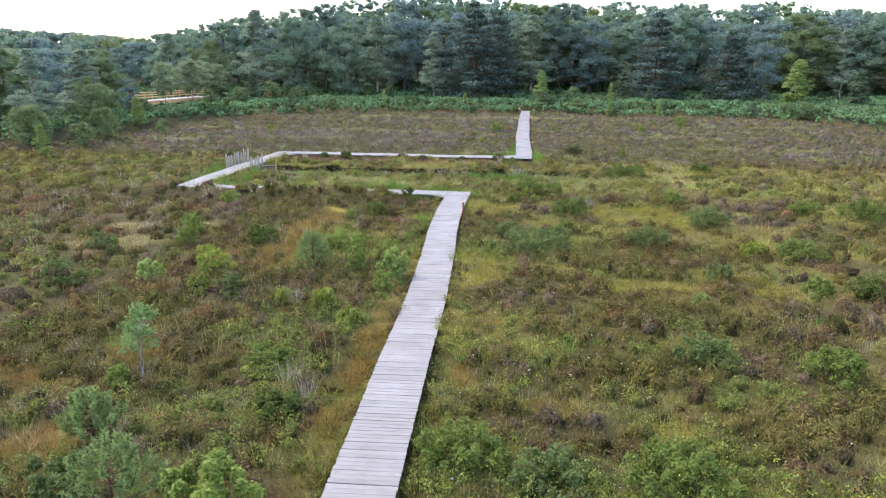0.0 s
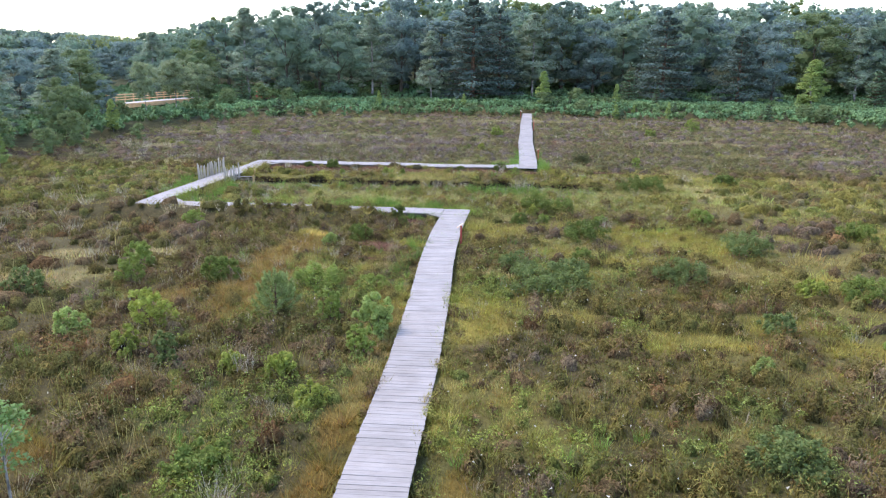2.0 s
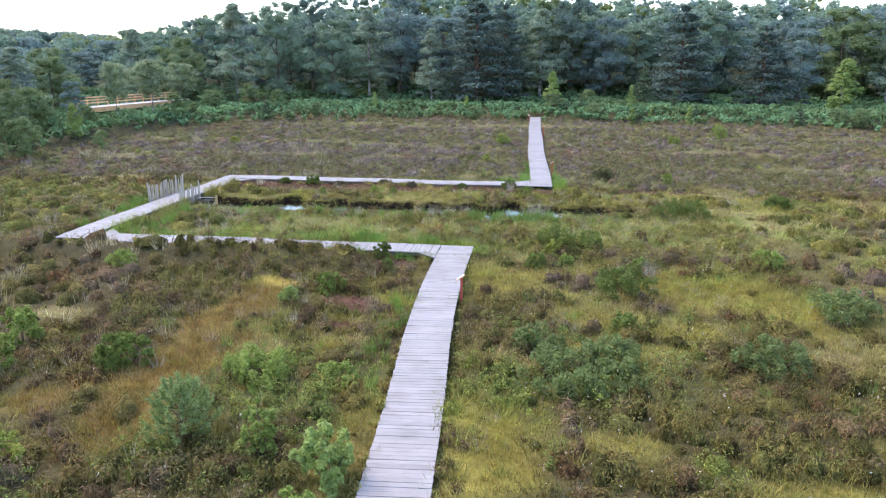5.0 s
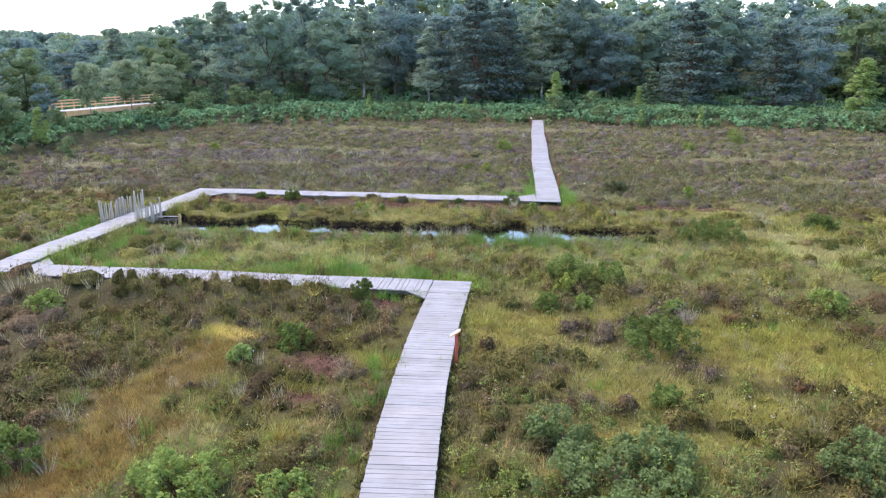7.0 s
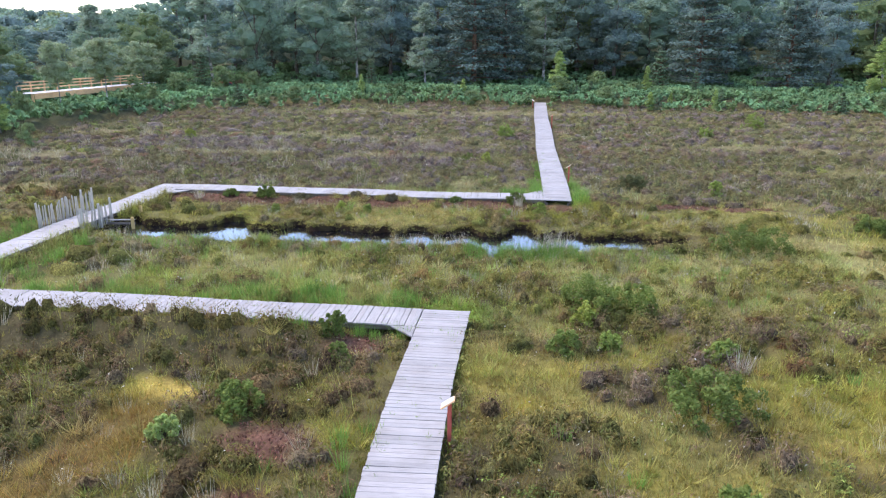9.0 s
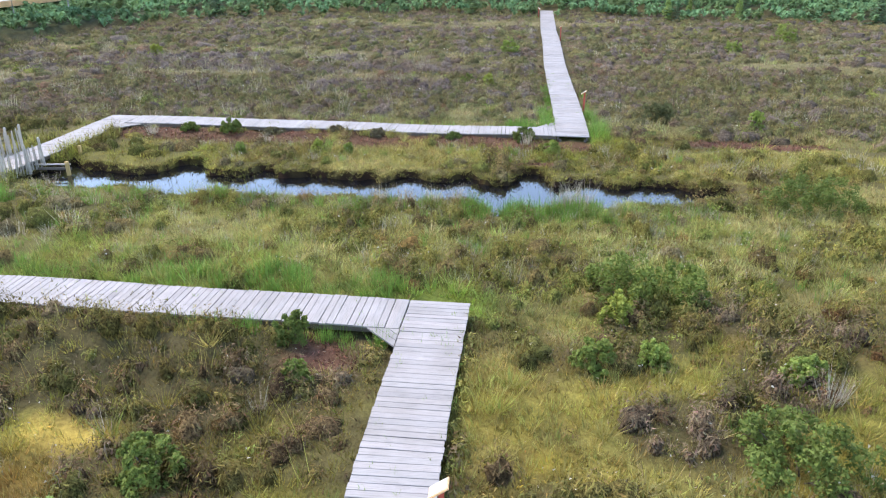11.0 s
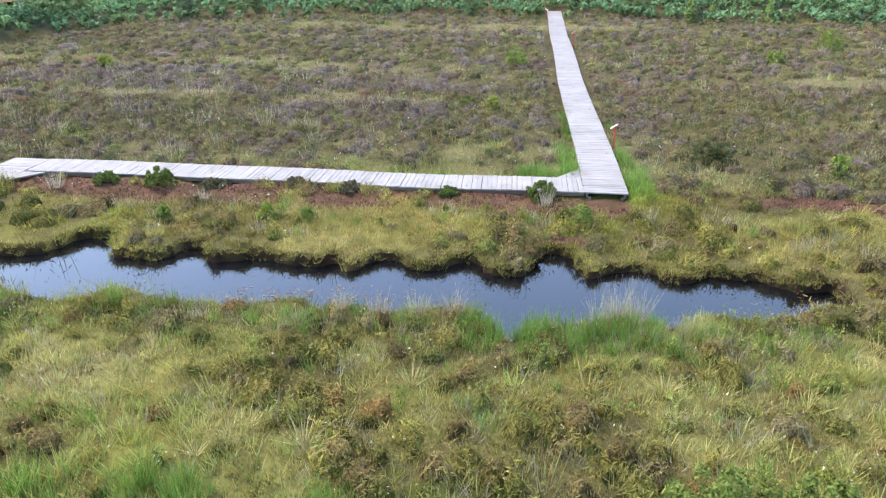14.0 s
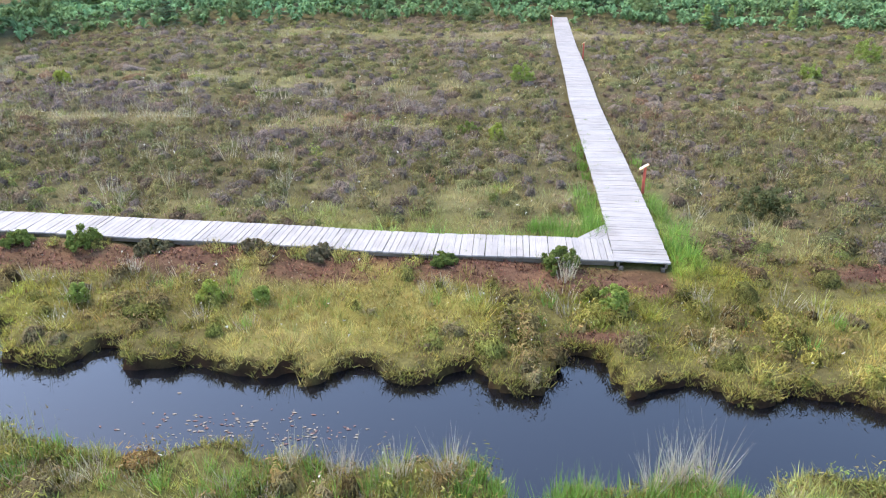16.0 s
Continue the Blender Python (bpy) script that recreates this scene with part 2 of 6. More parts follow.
# the far bank's bays and tongues: place, reach, half width
BAYS = [(-17.8, 0.75, 0.4), (-13.6, 1.0, 0.75), (-10.75, 0.8, 0.45), (-7.0, 0.3, 0.3), (-5.75, 0.65, 0.55), (-3.85, 0.55, 0.45), (-1.65, 1.55, 0.55),
        (-0.1, 0.5, 0.75), (2.6, 0.4, 0.8), (-16.2, 0.2, 0.6), (-8.9, 0.25, 0.5)]
COVES = [(-14.8, -0.3, 0.8), (-12.2, 0.25, 0.6), (-11.3, -0.45, 0.4), (-9.3, 0.2, 0.7), (-7.6, -0.2, 0.5), (-4.3, -0.25, 0.9), (-2.75, 0.85, 0.45), (-0.6, -0.35, 0.5), (0.6, 0.15, 0.4), (2.0, -0.3, 0.7)]


def pool_depth(x, y):
    """How far a place lies inside the pool's edge, in metres (negative: on the bank)."""
    ragged = (patch(x, y, 0.5, 31) - 0.5) * 0.3 + (patch(x, y, 0.22, 32) - 0.5) * 0.14
    top = 50.35 + 0.12 * np.sin(x * 1.3) + sum(r * np.exp(-((x - c) / w) ** 4) for c, r, w in BAYS) + ragged
    low = 48.05 + 0.1 * np.sin(x * 1.7 + 1) - sum(r * np.exp(-((x - c) / w) ** 2) for c, r, w in COVES) + ragged
    low = low + 0.4 * smooth(0.4, 1.6, x) + 0.6 * smooth(2.4, 4.4, x) + 0.5 * smooth(-15.5, -18.0, x)
    ends = np.minimum(x + 18.5, 4.5 - x)
    return np.minimum(np.minimum(top - y, y - low), ends)


def bracken_edge(x):
    return np.interp(x, [-60, -40, -38.5, -36, -26, -11, 1.5, 13, 27, 35, 37.5, 60], [52, 60, 82, 96, 101, 107, 105, 103, 100.5, 95, 81, 70]) + 2.5 * (patch(x, x * 0, 5, 7) - 0.5)


def land(x, y):
    """Height of the ground."""
    x, y = np.asarray(x, float), np.asarray(y, float)
    z = 0.34 * (fbm(x, y, 1.6, 3) - 0.5) + 0.3 * (patch(x, y, 9, 5) - 0.5)
    z = z + (0.50 + 0.16 * smooth(-8.5, -10.0, x)) * np.exp(-((y - 38.8) / 0.75) ** 2) * smooth(-6.2, -8.0, x) * smooth(-24, -21, x)
    side = np.interp(x, [-140, -60, -25, 60, 140], [0.35, 0.5, 1.0, 0.85, 0.8])
    z = z + side * (15.0 * smooth(118, 215, y) + 8.0 * smooth(212, 275, y)) + 0.6 * smooth(0, 6, y - bracken_edge(x)) * (y < 200)
    z = z + 11 * np.exp(-(((x + 400) / 105) ** 2 + ((y - 520) / 120) ** 2))
    z = z + 0.22 * np.exp(-((y - 55.4) / 1.1) ** 2) * smooth(-21, -19, x) * smooth(3, 1, x) + 0.1 * smooth(55.5, 58, y)
    d = pool_depth(x, y)
    rim = 0.05 * np.exp(-((d + 0.35) / 0.3) ** 2)
    z = z + rim
    z = z * (1 - 0.2 * smooth(-1.6, -0.5, d) * (y < 49.3)) * (1 - 0.6 * smooth(-1.0, -0.3, d) * (y > 49.3)) + 0.03 * smooth(-1.2, -0.3, d) * (y > 49.3)
    return z * (1 - smooth(-0.1, 0.08, d)) + smooth(-0.1, 0.08, d) * -0.7


# boardwalks: centre lines, height of the deck and width
BOARDWALKS = {
    "south": ([(-2.45, 1.0), (-2.66, 10.9), (-2.84, 16.8), (-2.96, 22.2), (-3.22, 27.4), (-3.46, 31.0), (-3.57, 33.3), (-3.64, 36.0), (-3.60, 41.14)], 0.25, 1.28),
    "middle": ([(-4.26, 40.50), (-7.3, 40.56), (-12.0, 40.68), (-18.75, 40.70)], 0.25, 1.26),
    "west": ([(-19.42, 40.07), (-19.42, 44.0), (-19.22, 48.4), (-18.98, 52.4), (-18.80, 56.75)], 0.32, 1.26),
    "north": ([(-18.15, 56.08), (-13.5, 56.08), (-5.0, 55.82), (-0.72, 55.90)], 0.34, 1.30),
    "far": ([(-0.08, 55.25), (-0.08, 60.0), (-0.18, 65.5), (-0.27, 72.0), (-0.20, 82.0), (-0.25, 90.0), (-0.08, 106.5)], 0.34, 1.27),
}


def off_walk(x, y):
    """Distance from the edge of the nearest boardwalk (negative: under it)."""
    best = np.full(np.shape(x), 1e3)
    for pts, _, width in BOARDWALKS.values():
        for (ax, ay), (bx, by) in zip(pts, pts[1:]):
            ux, uy = bx - ax, by - ay
            t = np.clip(((x - ax) * ux + (y - ay) * uy) / (ux * ux + uy * uy), 0, 1)
            best = np.minimum(best, np.hypot(x - ax - t * ux, y - ay - t * uy) - width / 2)
    return best


def bare_peat(x, y):
    """1 where the peat lies bare."""
    n = fbm(x, y, 1.3, 41)
    strip = smooth(0.35, 0.1, abs(y - 54.65 - 0.15 * np.sin(x)) - 0.45) * (x < 0.6) * (x > -18.5)
    east = smooth(1.0, 0.5, np.hypot((x - 6.7) / 3.8, (y - 55.75 - 0.2 * np.sin(1.3 * x)) / 0.75))
    inner = smooth(1.0, 0.4, np.hypot((x + 5.6) / 1.1, (y - 39.0) / 0.75))
    west = smooth(1.0, 0.3, np.hypot((x + 6.4) / 1.3, (y - 34.4) / 1.0)) + smooth(1.0, 0.3, np.hypot((x + 6.3) / 0.9, (y - 32.6) / 0.6))
    cove = smooth(1.0, 0.3, np.hypot((x + 1.2) / 1.1, (y - 52.1) / 0.4))
    return np.maximum(np.clip(strip * 0.9 + inner + west + cove, 0, 1) * smooth(0.25, 0.5, n + 0.12), east)


def swath(x, y):
    """The rusty swath of grass that runs over the western moor."""
    return smooth(1.3, 0.3, abs(x + 9.75 - 0.35 * np.sin(y * 0.55) + 1.2 * (fbm(x, y, 1.6, 64) - 0.5))) * smooth(23.5, 25.5, y) * (1 - smooth(35.6, 36.6, y))


PAL = {
    "olive": (0.195, 0.168, 0.055), "brown": (0.185, 0.124, 0.076), "purple": (0.192, 0.147, 0.113), "rust": (0.235, 0.125, 0.065), "dark": (0.140, 0.148, 0.046),
    "straw": (0.43, 0.37, 0.205), "yellow_olive": (0.34, 0.30, 0.078), "green": (0.225, 0.28, 0.068), "orange": (0.31, 0.185, 0.062), "bright": (0.22, 0.36, 0.07),
    "lime": (0.30, 0.355, 0.08), "leaf": (0.145, 0.205, 0.06), "sage": (0.22, 0.275, 0.085), "gold": (0.56, 0.44, 0.08), "peat": (0.060, 0.036, 0.026), "redpeat": (0.112, 0.058, 0.048),
}
PAL = {k: np.array(v) * np.array((1.05, 1.0, 0.90)) for k, v in PAL.items()}


# stands of one plant on the moor: place and half widths, by kind and stretch
STANDS = collections.defaultdict(list)
STANDS["dark"] += [(1.9, 13.7, 1.3, 1.2), (5.9, 14.2, 1.7, 1.3), (-0.7, 14.7, 1.4, 1.1), (-11.8, 16.5, 1.6, 1.2), (3.6, 17.3, 1.5, 1), (-0.7, 17.5, 0.9, 0.6), (1.9, 17.8, 1.3, 0.8), (1.3, 20, 1, 0.6), (-10.9, 21.1, 1.3, 1.3), (6.8, 21.4, 1.3, 0.8), (0.6, 22.2, 0.9, 0.6), (-0.8, 23.5, 0.7, 0.5), (4.9, 25.6, 0.5, 0.5), (3.3, 26.9, 2.1, 1.4), (1.6, 27.1, 1.2, 0.8), (4.2, 27.4, 1.2, 0.8), (8.1, 29.3, 1.9, 1), (-11, 30.5, 1.1, 1), (-4.9, 31.1, 0.5, 0.4), (4.4, 31.9, 0.8, 0.5)]
STANDS["dark"] += [(2.7, 32.1, 0.7, 0.5), (-3.1, 32.6, 1.1, 0.7), (-13.1, 33.2, 1.2, 0.9), (-10.8, 33.4, 1, 0.9), (-1.8, 34.5, 0.8, 0.6), (-11.7, 35.4, 0.9, 0.8), (-12.4, 36.5, 1.8, 1.2), (-13.1, 38.7, 2.1, 1), (-10, 38.9, 1.5, 1), (-9.3, 39, 1.2, 0.9), (-10.1, 39.1, 1.5, 0.8), (-6.7, 39.1, 0.7, 0.6), (-7.9, 39.3, 0.9, 0.7), (3.4, 39.5, 1.1, 0.6), (1.2, 41.2, 0.6, 0.7), (-8.2, 41.9, 0.4, 0.4), (1.5, 41.9, 1, 0.6), (-1.6, 42.6, 0.7, 0.5), (-2, 42.7, 1.1, 0.6), (7.2, 42.8, 1.5, 0.8)]
STANDS["dark"] += [(-2.8, 42.9, 0.4, 0.3), (3.9, 43.3, 0.7, 0.5), (-5, 43.5, 0.5, 0.4), (-8.1, 45.1, 0.8, 0.6), (-14.1, 45.3, 1, 0.6), (-6.9, 45.8, 0.6, 0.5), (1.5, 47, 0.7, 0.4), (-10.1, 47.5, 1.2, 0.8), (13.2, 59.5, 4.1, 1.6)]
STANDS["purple"] += [(1, 14.3, 1.2, 1), (6.6, 18, 1.2, 0.8), (-5.9, 19.5, 0.6, 0.5), (-3, 20.2, 0.7, 0.7), (-8.8, 21.9, 0.6, 0.5), (0.4, 22.5, 0.7, 0.5), (0.4, 22.8, 0.8, 0.5), (-14.3, 25.9, 0.9, 0.7), (0.6, 30.1, 0.7, 0.6), (-0.7, 30.6, 0.7, 0.7), (-2.5, 34.1, 0.8, 0.7), (4.8, 34.4, 0.7, 0.5), (3.2, 34.9, 0.5, 0.4), (3, 35.1, 0.7, 0.4), (11.3, 35.4, 2.2, 1.1), (-8.4, 35.7, 0.6, 0.6), (-8.3, 35.8, 0.6, 0.5), (-14.9, 35.8, 1, 0.9), (-9.2, 36.8, 0.5, 0.4), (-15, 37.1, 1.2, 0.9)]
STANDS["purple"] += [(1, 37.2, 1, 0.7), (-5.7, 37.7, 0.6, 0.5), (0.9, 37.7, 1.1, 0.9), (-5.9, 37.8, 0.7, 0.6), (-6, 38.1, 0.9, 0.7), (2.7, 38.8, 0.9, 0.7), (12.2, 38.8, 2.2, 1.2), (0.2, 39.5, 0.4, 0.4), (2.6, 40.1, 0.4, 0.4), (3.4, 40.7, 0.8, 0.5), (4.2, 40.8, 0.8, 0.5), (2.7, 41.7, 0.6, 0.6), (2.2, 42, 0.7, 0.6)]
STANDS["leaf"] += [(0.9, 12.3, 1, 0.8), (3, 12.8, 1.5, 1.2), (-0.9, 13.2, 1, 0.8), (-7.1, 14.4, 1.1, 0.8), (-6, 14.6, 1.5, 1), (-5.8, 16.5, 1, 0.9), (5.4, 16.6, 1.2, 0.8), (7.1, 18.1, 1.2, 0.8), (1.1, 18.1, 0.8, 0.5), (4.9, 18.2, 0.9, 0.7), (3.1, 18.4, 0.8, 0.7), (-7, 18.6, 0.7, 0.5), (-8.2, 18.8, 0.6, 0.5), (-6.9, 18.8, 1.2, 1), (-5.1, 19.5, 0.7, 0.6), (-6.7, 19.7, 0.6, 0.5), (-5.2, 19.9, 0.8, 0.7), (4.6, 20.7, 0.9, 0.6), (3, 25.3, 0.8, 0.5), (-6.7, 27.4, 1.1, 0.8)]
STANDS["leaf"] += [(-6.7, 28.7, 0.6, 0.6), (-8.1, 28.9, 0.5, 0.5), (-4.5, 29.3, 0.4, 0.4), (-5, 29.4, 0.5, 0.5), (-7.6, 29.5, 0.5, 0.5), (-6.7, 29.5, 0.8, 0.6), (-7.2, 30.2, 0.5, 0.5)]
STANDS["yellow"] += [(3.4, 14.6, 0.7, 0.6), (0.8, 15.7, 1.2, 0.4), (1.1, 20.1, 0.4, 0.3), (3.4, 23.8, 0.9, 0.5), (9, 24.5, 1.6, 0.6), (4, 24.5, 2, 0.8), (-1.2, 24.5, 0.7, 0.7), (-1.5, 25.5, 0.7, 0.8), (1.3, 26.2, 1.1, 0.6), (-6.4, 30.8, 0.9, 0.8), (-6.2, 33.1, 0.6, 0.4), (4, 33.1, 1, 0.5), (1.6, 33.4, 0.9, 0.6), (0.9, 33.9, 1.3, 0.7), (4.3, 34.9, 0.7, 0.6), (-5.2, 34.9, 0.7, 0.5), (-5.4, 35, 0.6, 0.6), (6.2, 35.4, 2.3, 1.2), (-0.7, 36.2, 0.7, 0.4), (-1.1, 36.4, 0.7, 0.5)]
STANDS["yellow"] += [(3.8, 37, 1, 1.2), (5.2, 37.2, 0.9, 0.8), (5.3, 37.3, 1.6, 0.8), (-2.1, 37.7, 1, 0.9), (-2.1, 37.8, 1, 1), (-0.8, 38.2, 0.8, 0.6), (-2.4, 38.6, 0.8, 1), (0.2, 38.9, 0.9, 0.6), (1.2, 39, 0.5, 0.5)]
STANDS["tan"] += [(6.5, 13.8, 1.2, 0.8), (-17, 28.2, 2.1, 1.3), (-1, 30.3, 0.8, 0.6), (-7.9, 30.4, 0.7, 0.6), (-5.4, 31.2, 0.5, 0.4), (7.1, 31.4, 1.2, 0.6), (-17.8, 31.5, 1.7, 1.3), (-15, 32.5, 1.2, 1), (-9.9, 34, 0.7, 0.7), (-0.9, 40.4, 0.5, 0.4), (-5.5, 42.5, 0.5, 0.5), (4.1, 42.6, 0.7, 0.6), (-7.1, 43.9, 0.7, 0.5), (3.5, 44, 0.8, 0.5), (-11.8, 44.2, 0.9, 0.7), (6.4, 44.2, 1, 0.5), (-10.5, 45, 1.2, 0.9), (4.8, 46.7, 1.1, 0.7), (9.8, 47.2, 1.9, 1), (7.2, 47.8, 1.5, 0.8)]
STANDS["tan"] += [(9.1, 49.6, 2, 1)]
STANDS["rust"] += [(-9.7, 12.5, 1.1, 1.2), (-4.2, 14.2, 0.4, 0.4), (-11.9, 15.7, 1.2, 1.1), (0.6, 15.7, 0.8, 0.3), (-3.9, 16.7, 0.5, 0.9), (-1.4, 17, 0.4, 0.7), (-10.2, 17.1, 0.9, 0.7), (-4, 18.7, 0.5, 0.7), (-3.5, 20.1, 0.5, 0.8), (-11.4, 21.9, 1, 0.6), (-3.3, 22.1, 0.3, 0.5), (-11.5, 26.8, 1, 0.8), (-10, 28.6, 1, 0.8), (-9.4, 29.3, 1.2, 1), (-9, 30.7, 0.8, 0.8), (-9.3, 33.5, 1, 0.8), (-9.2, 35, 0.7, 0.6)]

STANDS["dark"] += [(-23.7, 82.9, 10.7, 1.3), (-8.4, 81.4, 7.1, 1.2), (-17.1, 61.9, 4.6, 0.8), (-8.4, 62.5, 4.6, 0.7), (10.4, 87.8, 8.4, 1.4), (8, 66.6, 2.9, 0.8), (-3.9, 69, 2.7, 0.8), (-37.1, 74.1, 4.6, 1.8), (14.6, 69.2, 6.7, 1.4), (6.6, 80.4, 4.9, 1.7), (13.6, 58.6, 4.4, 1.2), (-16.6, 62.6, 3.8, 1.5)]
STANDS["purple"] += [(-18.6, 69.6, 7.1, 0.9), (-8.6, 70.7, 5.4, 0.9), (-24.4, 74.8, 6.2, 1.6), (-9.9, 65.9, 4.4, 1.3), (-24.7, 71.2, 5.2, 1.8)]
STANDS["tan"] += [(-25.9, 74.2, 4.3, 1.1), (-13.3, 65.5, 3, 0.8), (-7.8, 66.1, 2.7, 0.8), (5.1, 71, 4, 0.9), (11.2, 76.8, 4.2, 1.1), (14.3, 75, 6.9, 1.6), (-27.4, 56.8, 3.7, 1.3), (-20.7, 68.6, 5.5, 1.5), (-31, 65.9, 3.8, 1.7), (2.1, 95.1, 4.4, 1.5)]

def stand(kind, x, y):
    """0 to 1: how far a place lies within the ragged stands of that kind."""
    f = np.zeros(np.shape(x))
    for cx, cy, rx, ry in STANDS[kind]:
        i = np.flatnonzero((abs(x - cx) < 1.5 * rx) & (abs(y - cy) < 1.5 * ry))
        if len(i):
            d = np.hypot((x[i] - cx) / rx, (y[i] - cy) / ry) + 1.1 * (fbm(x[i], y[i], 0.7, 141) - 0.5)
            f[i] = np.maximum(f[i], smooth(1.15, 0.6, d))
    return f


def plant_mix(x, y):
    """Weights of heather, grass, leafy shrub and moss at a place."""
    a, b, c = fbm(x, y, 1.7, 51) - 0.5, fbm(x, y, 0.9, 52) - 0.5, fbm(x, y, 5.0, 53) - 0.5
    far = smooth(56.0, 57.5, y)
    mid = smooth(41.0, 42.0, y) * (1 - far) * smooth(-23.0, -20.5, x) * (1 - 0.5 * smooth(7, 12, x))
    east = smooth(-3.2, -2.4, x) * (1 - mid) * (1 - far)
    west = (1 - east) * (1 - mid) * (1 - far)
    band = (patch(x * 0.12, y, 2.6, 54) - 0.5) * 1.5
    heather = 0.80 * west + 0.57 * east + 0.68 * mid + (0.86 - 0.16 * smooth(-6, -14, x) * smooth(84, 74, y)) * far + 1.1 * a + 0.5 * c + far * 0.65 * band
    grass = 0.26 * west + 0.50 * east + 0.62 * mid + 0.30 * far - 0.7 * a + 0.5 * b - far * 0.6 * band
    leafy = 0.40 * west + 0.33 * east + 0.18 * mid + 0.12 * far + 0.8 * b - 0.7 * c
    moss = 0.08 * west + 0.28 * east + 0.17 * mid - 0.1 * far - 0.8 * a - 0.5 * b
    leafy = leafy + 0.22 * east * (y < 22) + 0.2 * west * smooth(25, 21, y) * smooth(-10.5, -8.5, x) + 0.5 * smooth(5.0, 2.5, np.hypot((x - 1.8) / 1.3, y - 11.8)) + 0.4 * smooth(3.0, 1.5, np.hypot((x - 0.6) / 1.3, y - 29.0)) + 0.35 * smooth(3.0, 1.5, np.hypot(x + 7.0, (y - 28.0) / 0.8))
    heather = heather + 0.2 * east * (y < 25)
    inner = west * smooth(28.0, 30.0, y) * smooth(38.8, 37.6, y) * smooth(-9.5, -8.3, x)
    grass = grass + 0.36 * inner
    heather = heather - 0.12 * inner + 0.28 * west * smooth(-10.2, -11.2, x) * smooth(26, 28, y)
    s = swath(x, y)
    gold = 1.5 * smooth(1.15, 0.7, np.hypot((x + 9.3) / 1.05, (y - 36.35) / 0.5))
    tall = smooth(36.0, 37.2, y) * smooth(40.3, 39.6, y) * smooth(-6.0, -7.2, x)
    verge = smooth(1.25, 0.6, off_walk(x, y)) * (x < -3) * (y < 29) * (x > -6)
    bright = smooth(1.5, 0.7, off_walk(x, y)) * (x > -2.8) * (x < 0) * (y > 15) * (y < 29.5) * smooth(0.42, 0.58, fbm(x, y, 2.4, 55))
    lush = smooth(0.9, 0.1, off_walk(x, y)) * ((y > 41) * (y < 44) + (x > -2.4) * (x < 3) * (y > 55) * (y < 61) + (y > 56.3) * (y < 60) * (x > -8) * (x < -0.5))
    dark, leaf = np.maximum(stand("dark", x, y), stand("purple", x, y)), stand("leaf", x, y)
    lawn = np.maximum(stand("tan", x, y), stand("rust", x, y)) * (1 - 0.5 * far)
    yellow = stand("yellow", x, y)
    turf = smooth(49.3, 50.0, y) * smooth(55.0, 54.2, y) * smooth(-19, -17.5, x)
    heather, grass, leafy = heather - 0.08 * turf, grass + 0.12 * turf, leafy - 0.05 * turf
    heather = heather + 0.75 * dark - 0.5 * leaf - 0.6 * lawn - 0.6 * yellow
    grass = grass + 0.8 * lawn + 0.6 * yellow - 0.3 * dark
    leafy = leafy + 0.85 * leaf - 0.35 * dark - 0.5 * lawn - 0.5 * yellow
    moss = moss + 0.45 * yellow - 0.4 * dark - 0.3 * leaf - 0.3 * lawn
    return np.stack([heather - lush - 0.5 * s + 0.9 * tall - 0.5 * verge - gold - 0.35 * bright, grass + lush * 0.9 + 0.6 * s + 0.4 * verge - gold, leafy - lush - 0.4 * s - 0.3 * verge - gold, moss - 0.3 * tall + gold + 0.45 * bright])


def sward_tint(x, y):
    """Colour of the grass at a place."""
    n, m, r = fbm(x, y, 3.1, 61), fbm(x, y, 0.9, 62), patch(x * 0.15, y, 2.7, 54)
    w = np.clip(np.stack([0.30 + 1.2 * (n - 0.5), 0.36 + 0.6 * (m - 0.5), 0.20 + 1.2 * (0.5 - n), 0.03 + 0.5 * (m - 0.62)]), 0.01, None)
    east, far = (x > -2.3) * (y < 41), (y > 56)
    w[0] += 0.3 * far
    w[1] -= 0.22 * far
    w[1] += 0.35 * east + 0.5 * ((y > 49.5) & (y < 55.5)) + 0.3 * far * (x > 2) + 0.45 * (x > -10.5) * (x < -3.6) * (y > 24) * (y < 39)
    w[0] += 0.3 * ((y > 41) & (y < 49)) + 0.1 * (x < -5) * (y < 41)
    w[3] += 1.8 * swath(x, y) * (0.4 + 1.2 * fbm(x, y, 1.2, 63)) + 0.3 * (off_walk(x, y) < 0.9) * (x < -3.6) * (y < 30)
    w[2] += 1.0 * ((y > 41) & (y < 49)) + 0.15 * ((y > 49) & (y < 56)) + 0.15 * (x > 0) * (y < 41)
    lush = smooth(0.9, 0.1, off_walk(x, y)) * ((y > 41) * (y < 44) + (x > -2.4) * (x < 3) * (y > 55) * (y < 61) + (y > 56.3) * (y < 60) * (x > -8) * (x < -0.5))
    w[0] += 1.2 * stand("tan", x, y)
    w[1] += 1.3 * stand("yellow", x, y)
    w[3] += 1.7 * stand("rust", x, y)
    w = np.concatenate([w, (3.0 * lush + 0.2 * smooth(0.5, 0.1, off_walk(x, y)) * (y < 60))[None]])
    w = np.clip(w, 0.005, None)
    w /= w.sum(0)
    cols = np.stack([PAL["straw"], PAL["yellow_olive"], PAL["green"], PAL["orange"], PAL["bright"]])
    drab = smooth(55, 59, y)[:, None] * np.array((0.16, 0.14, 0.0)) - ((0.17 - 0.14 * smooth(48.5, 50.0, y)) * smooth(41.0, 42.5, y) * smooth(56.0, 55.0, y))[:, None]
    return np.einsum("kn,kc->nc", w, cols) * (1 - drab)


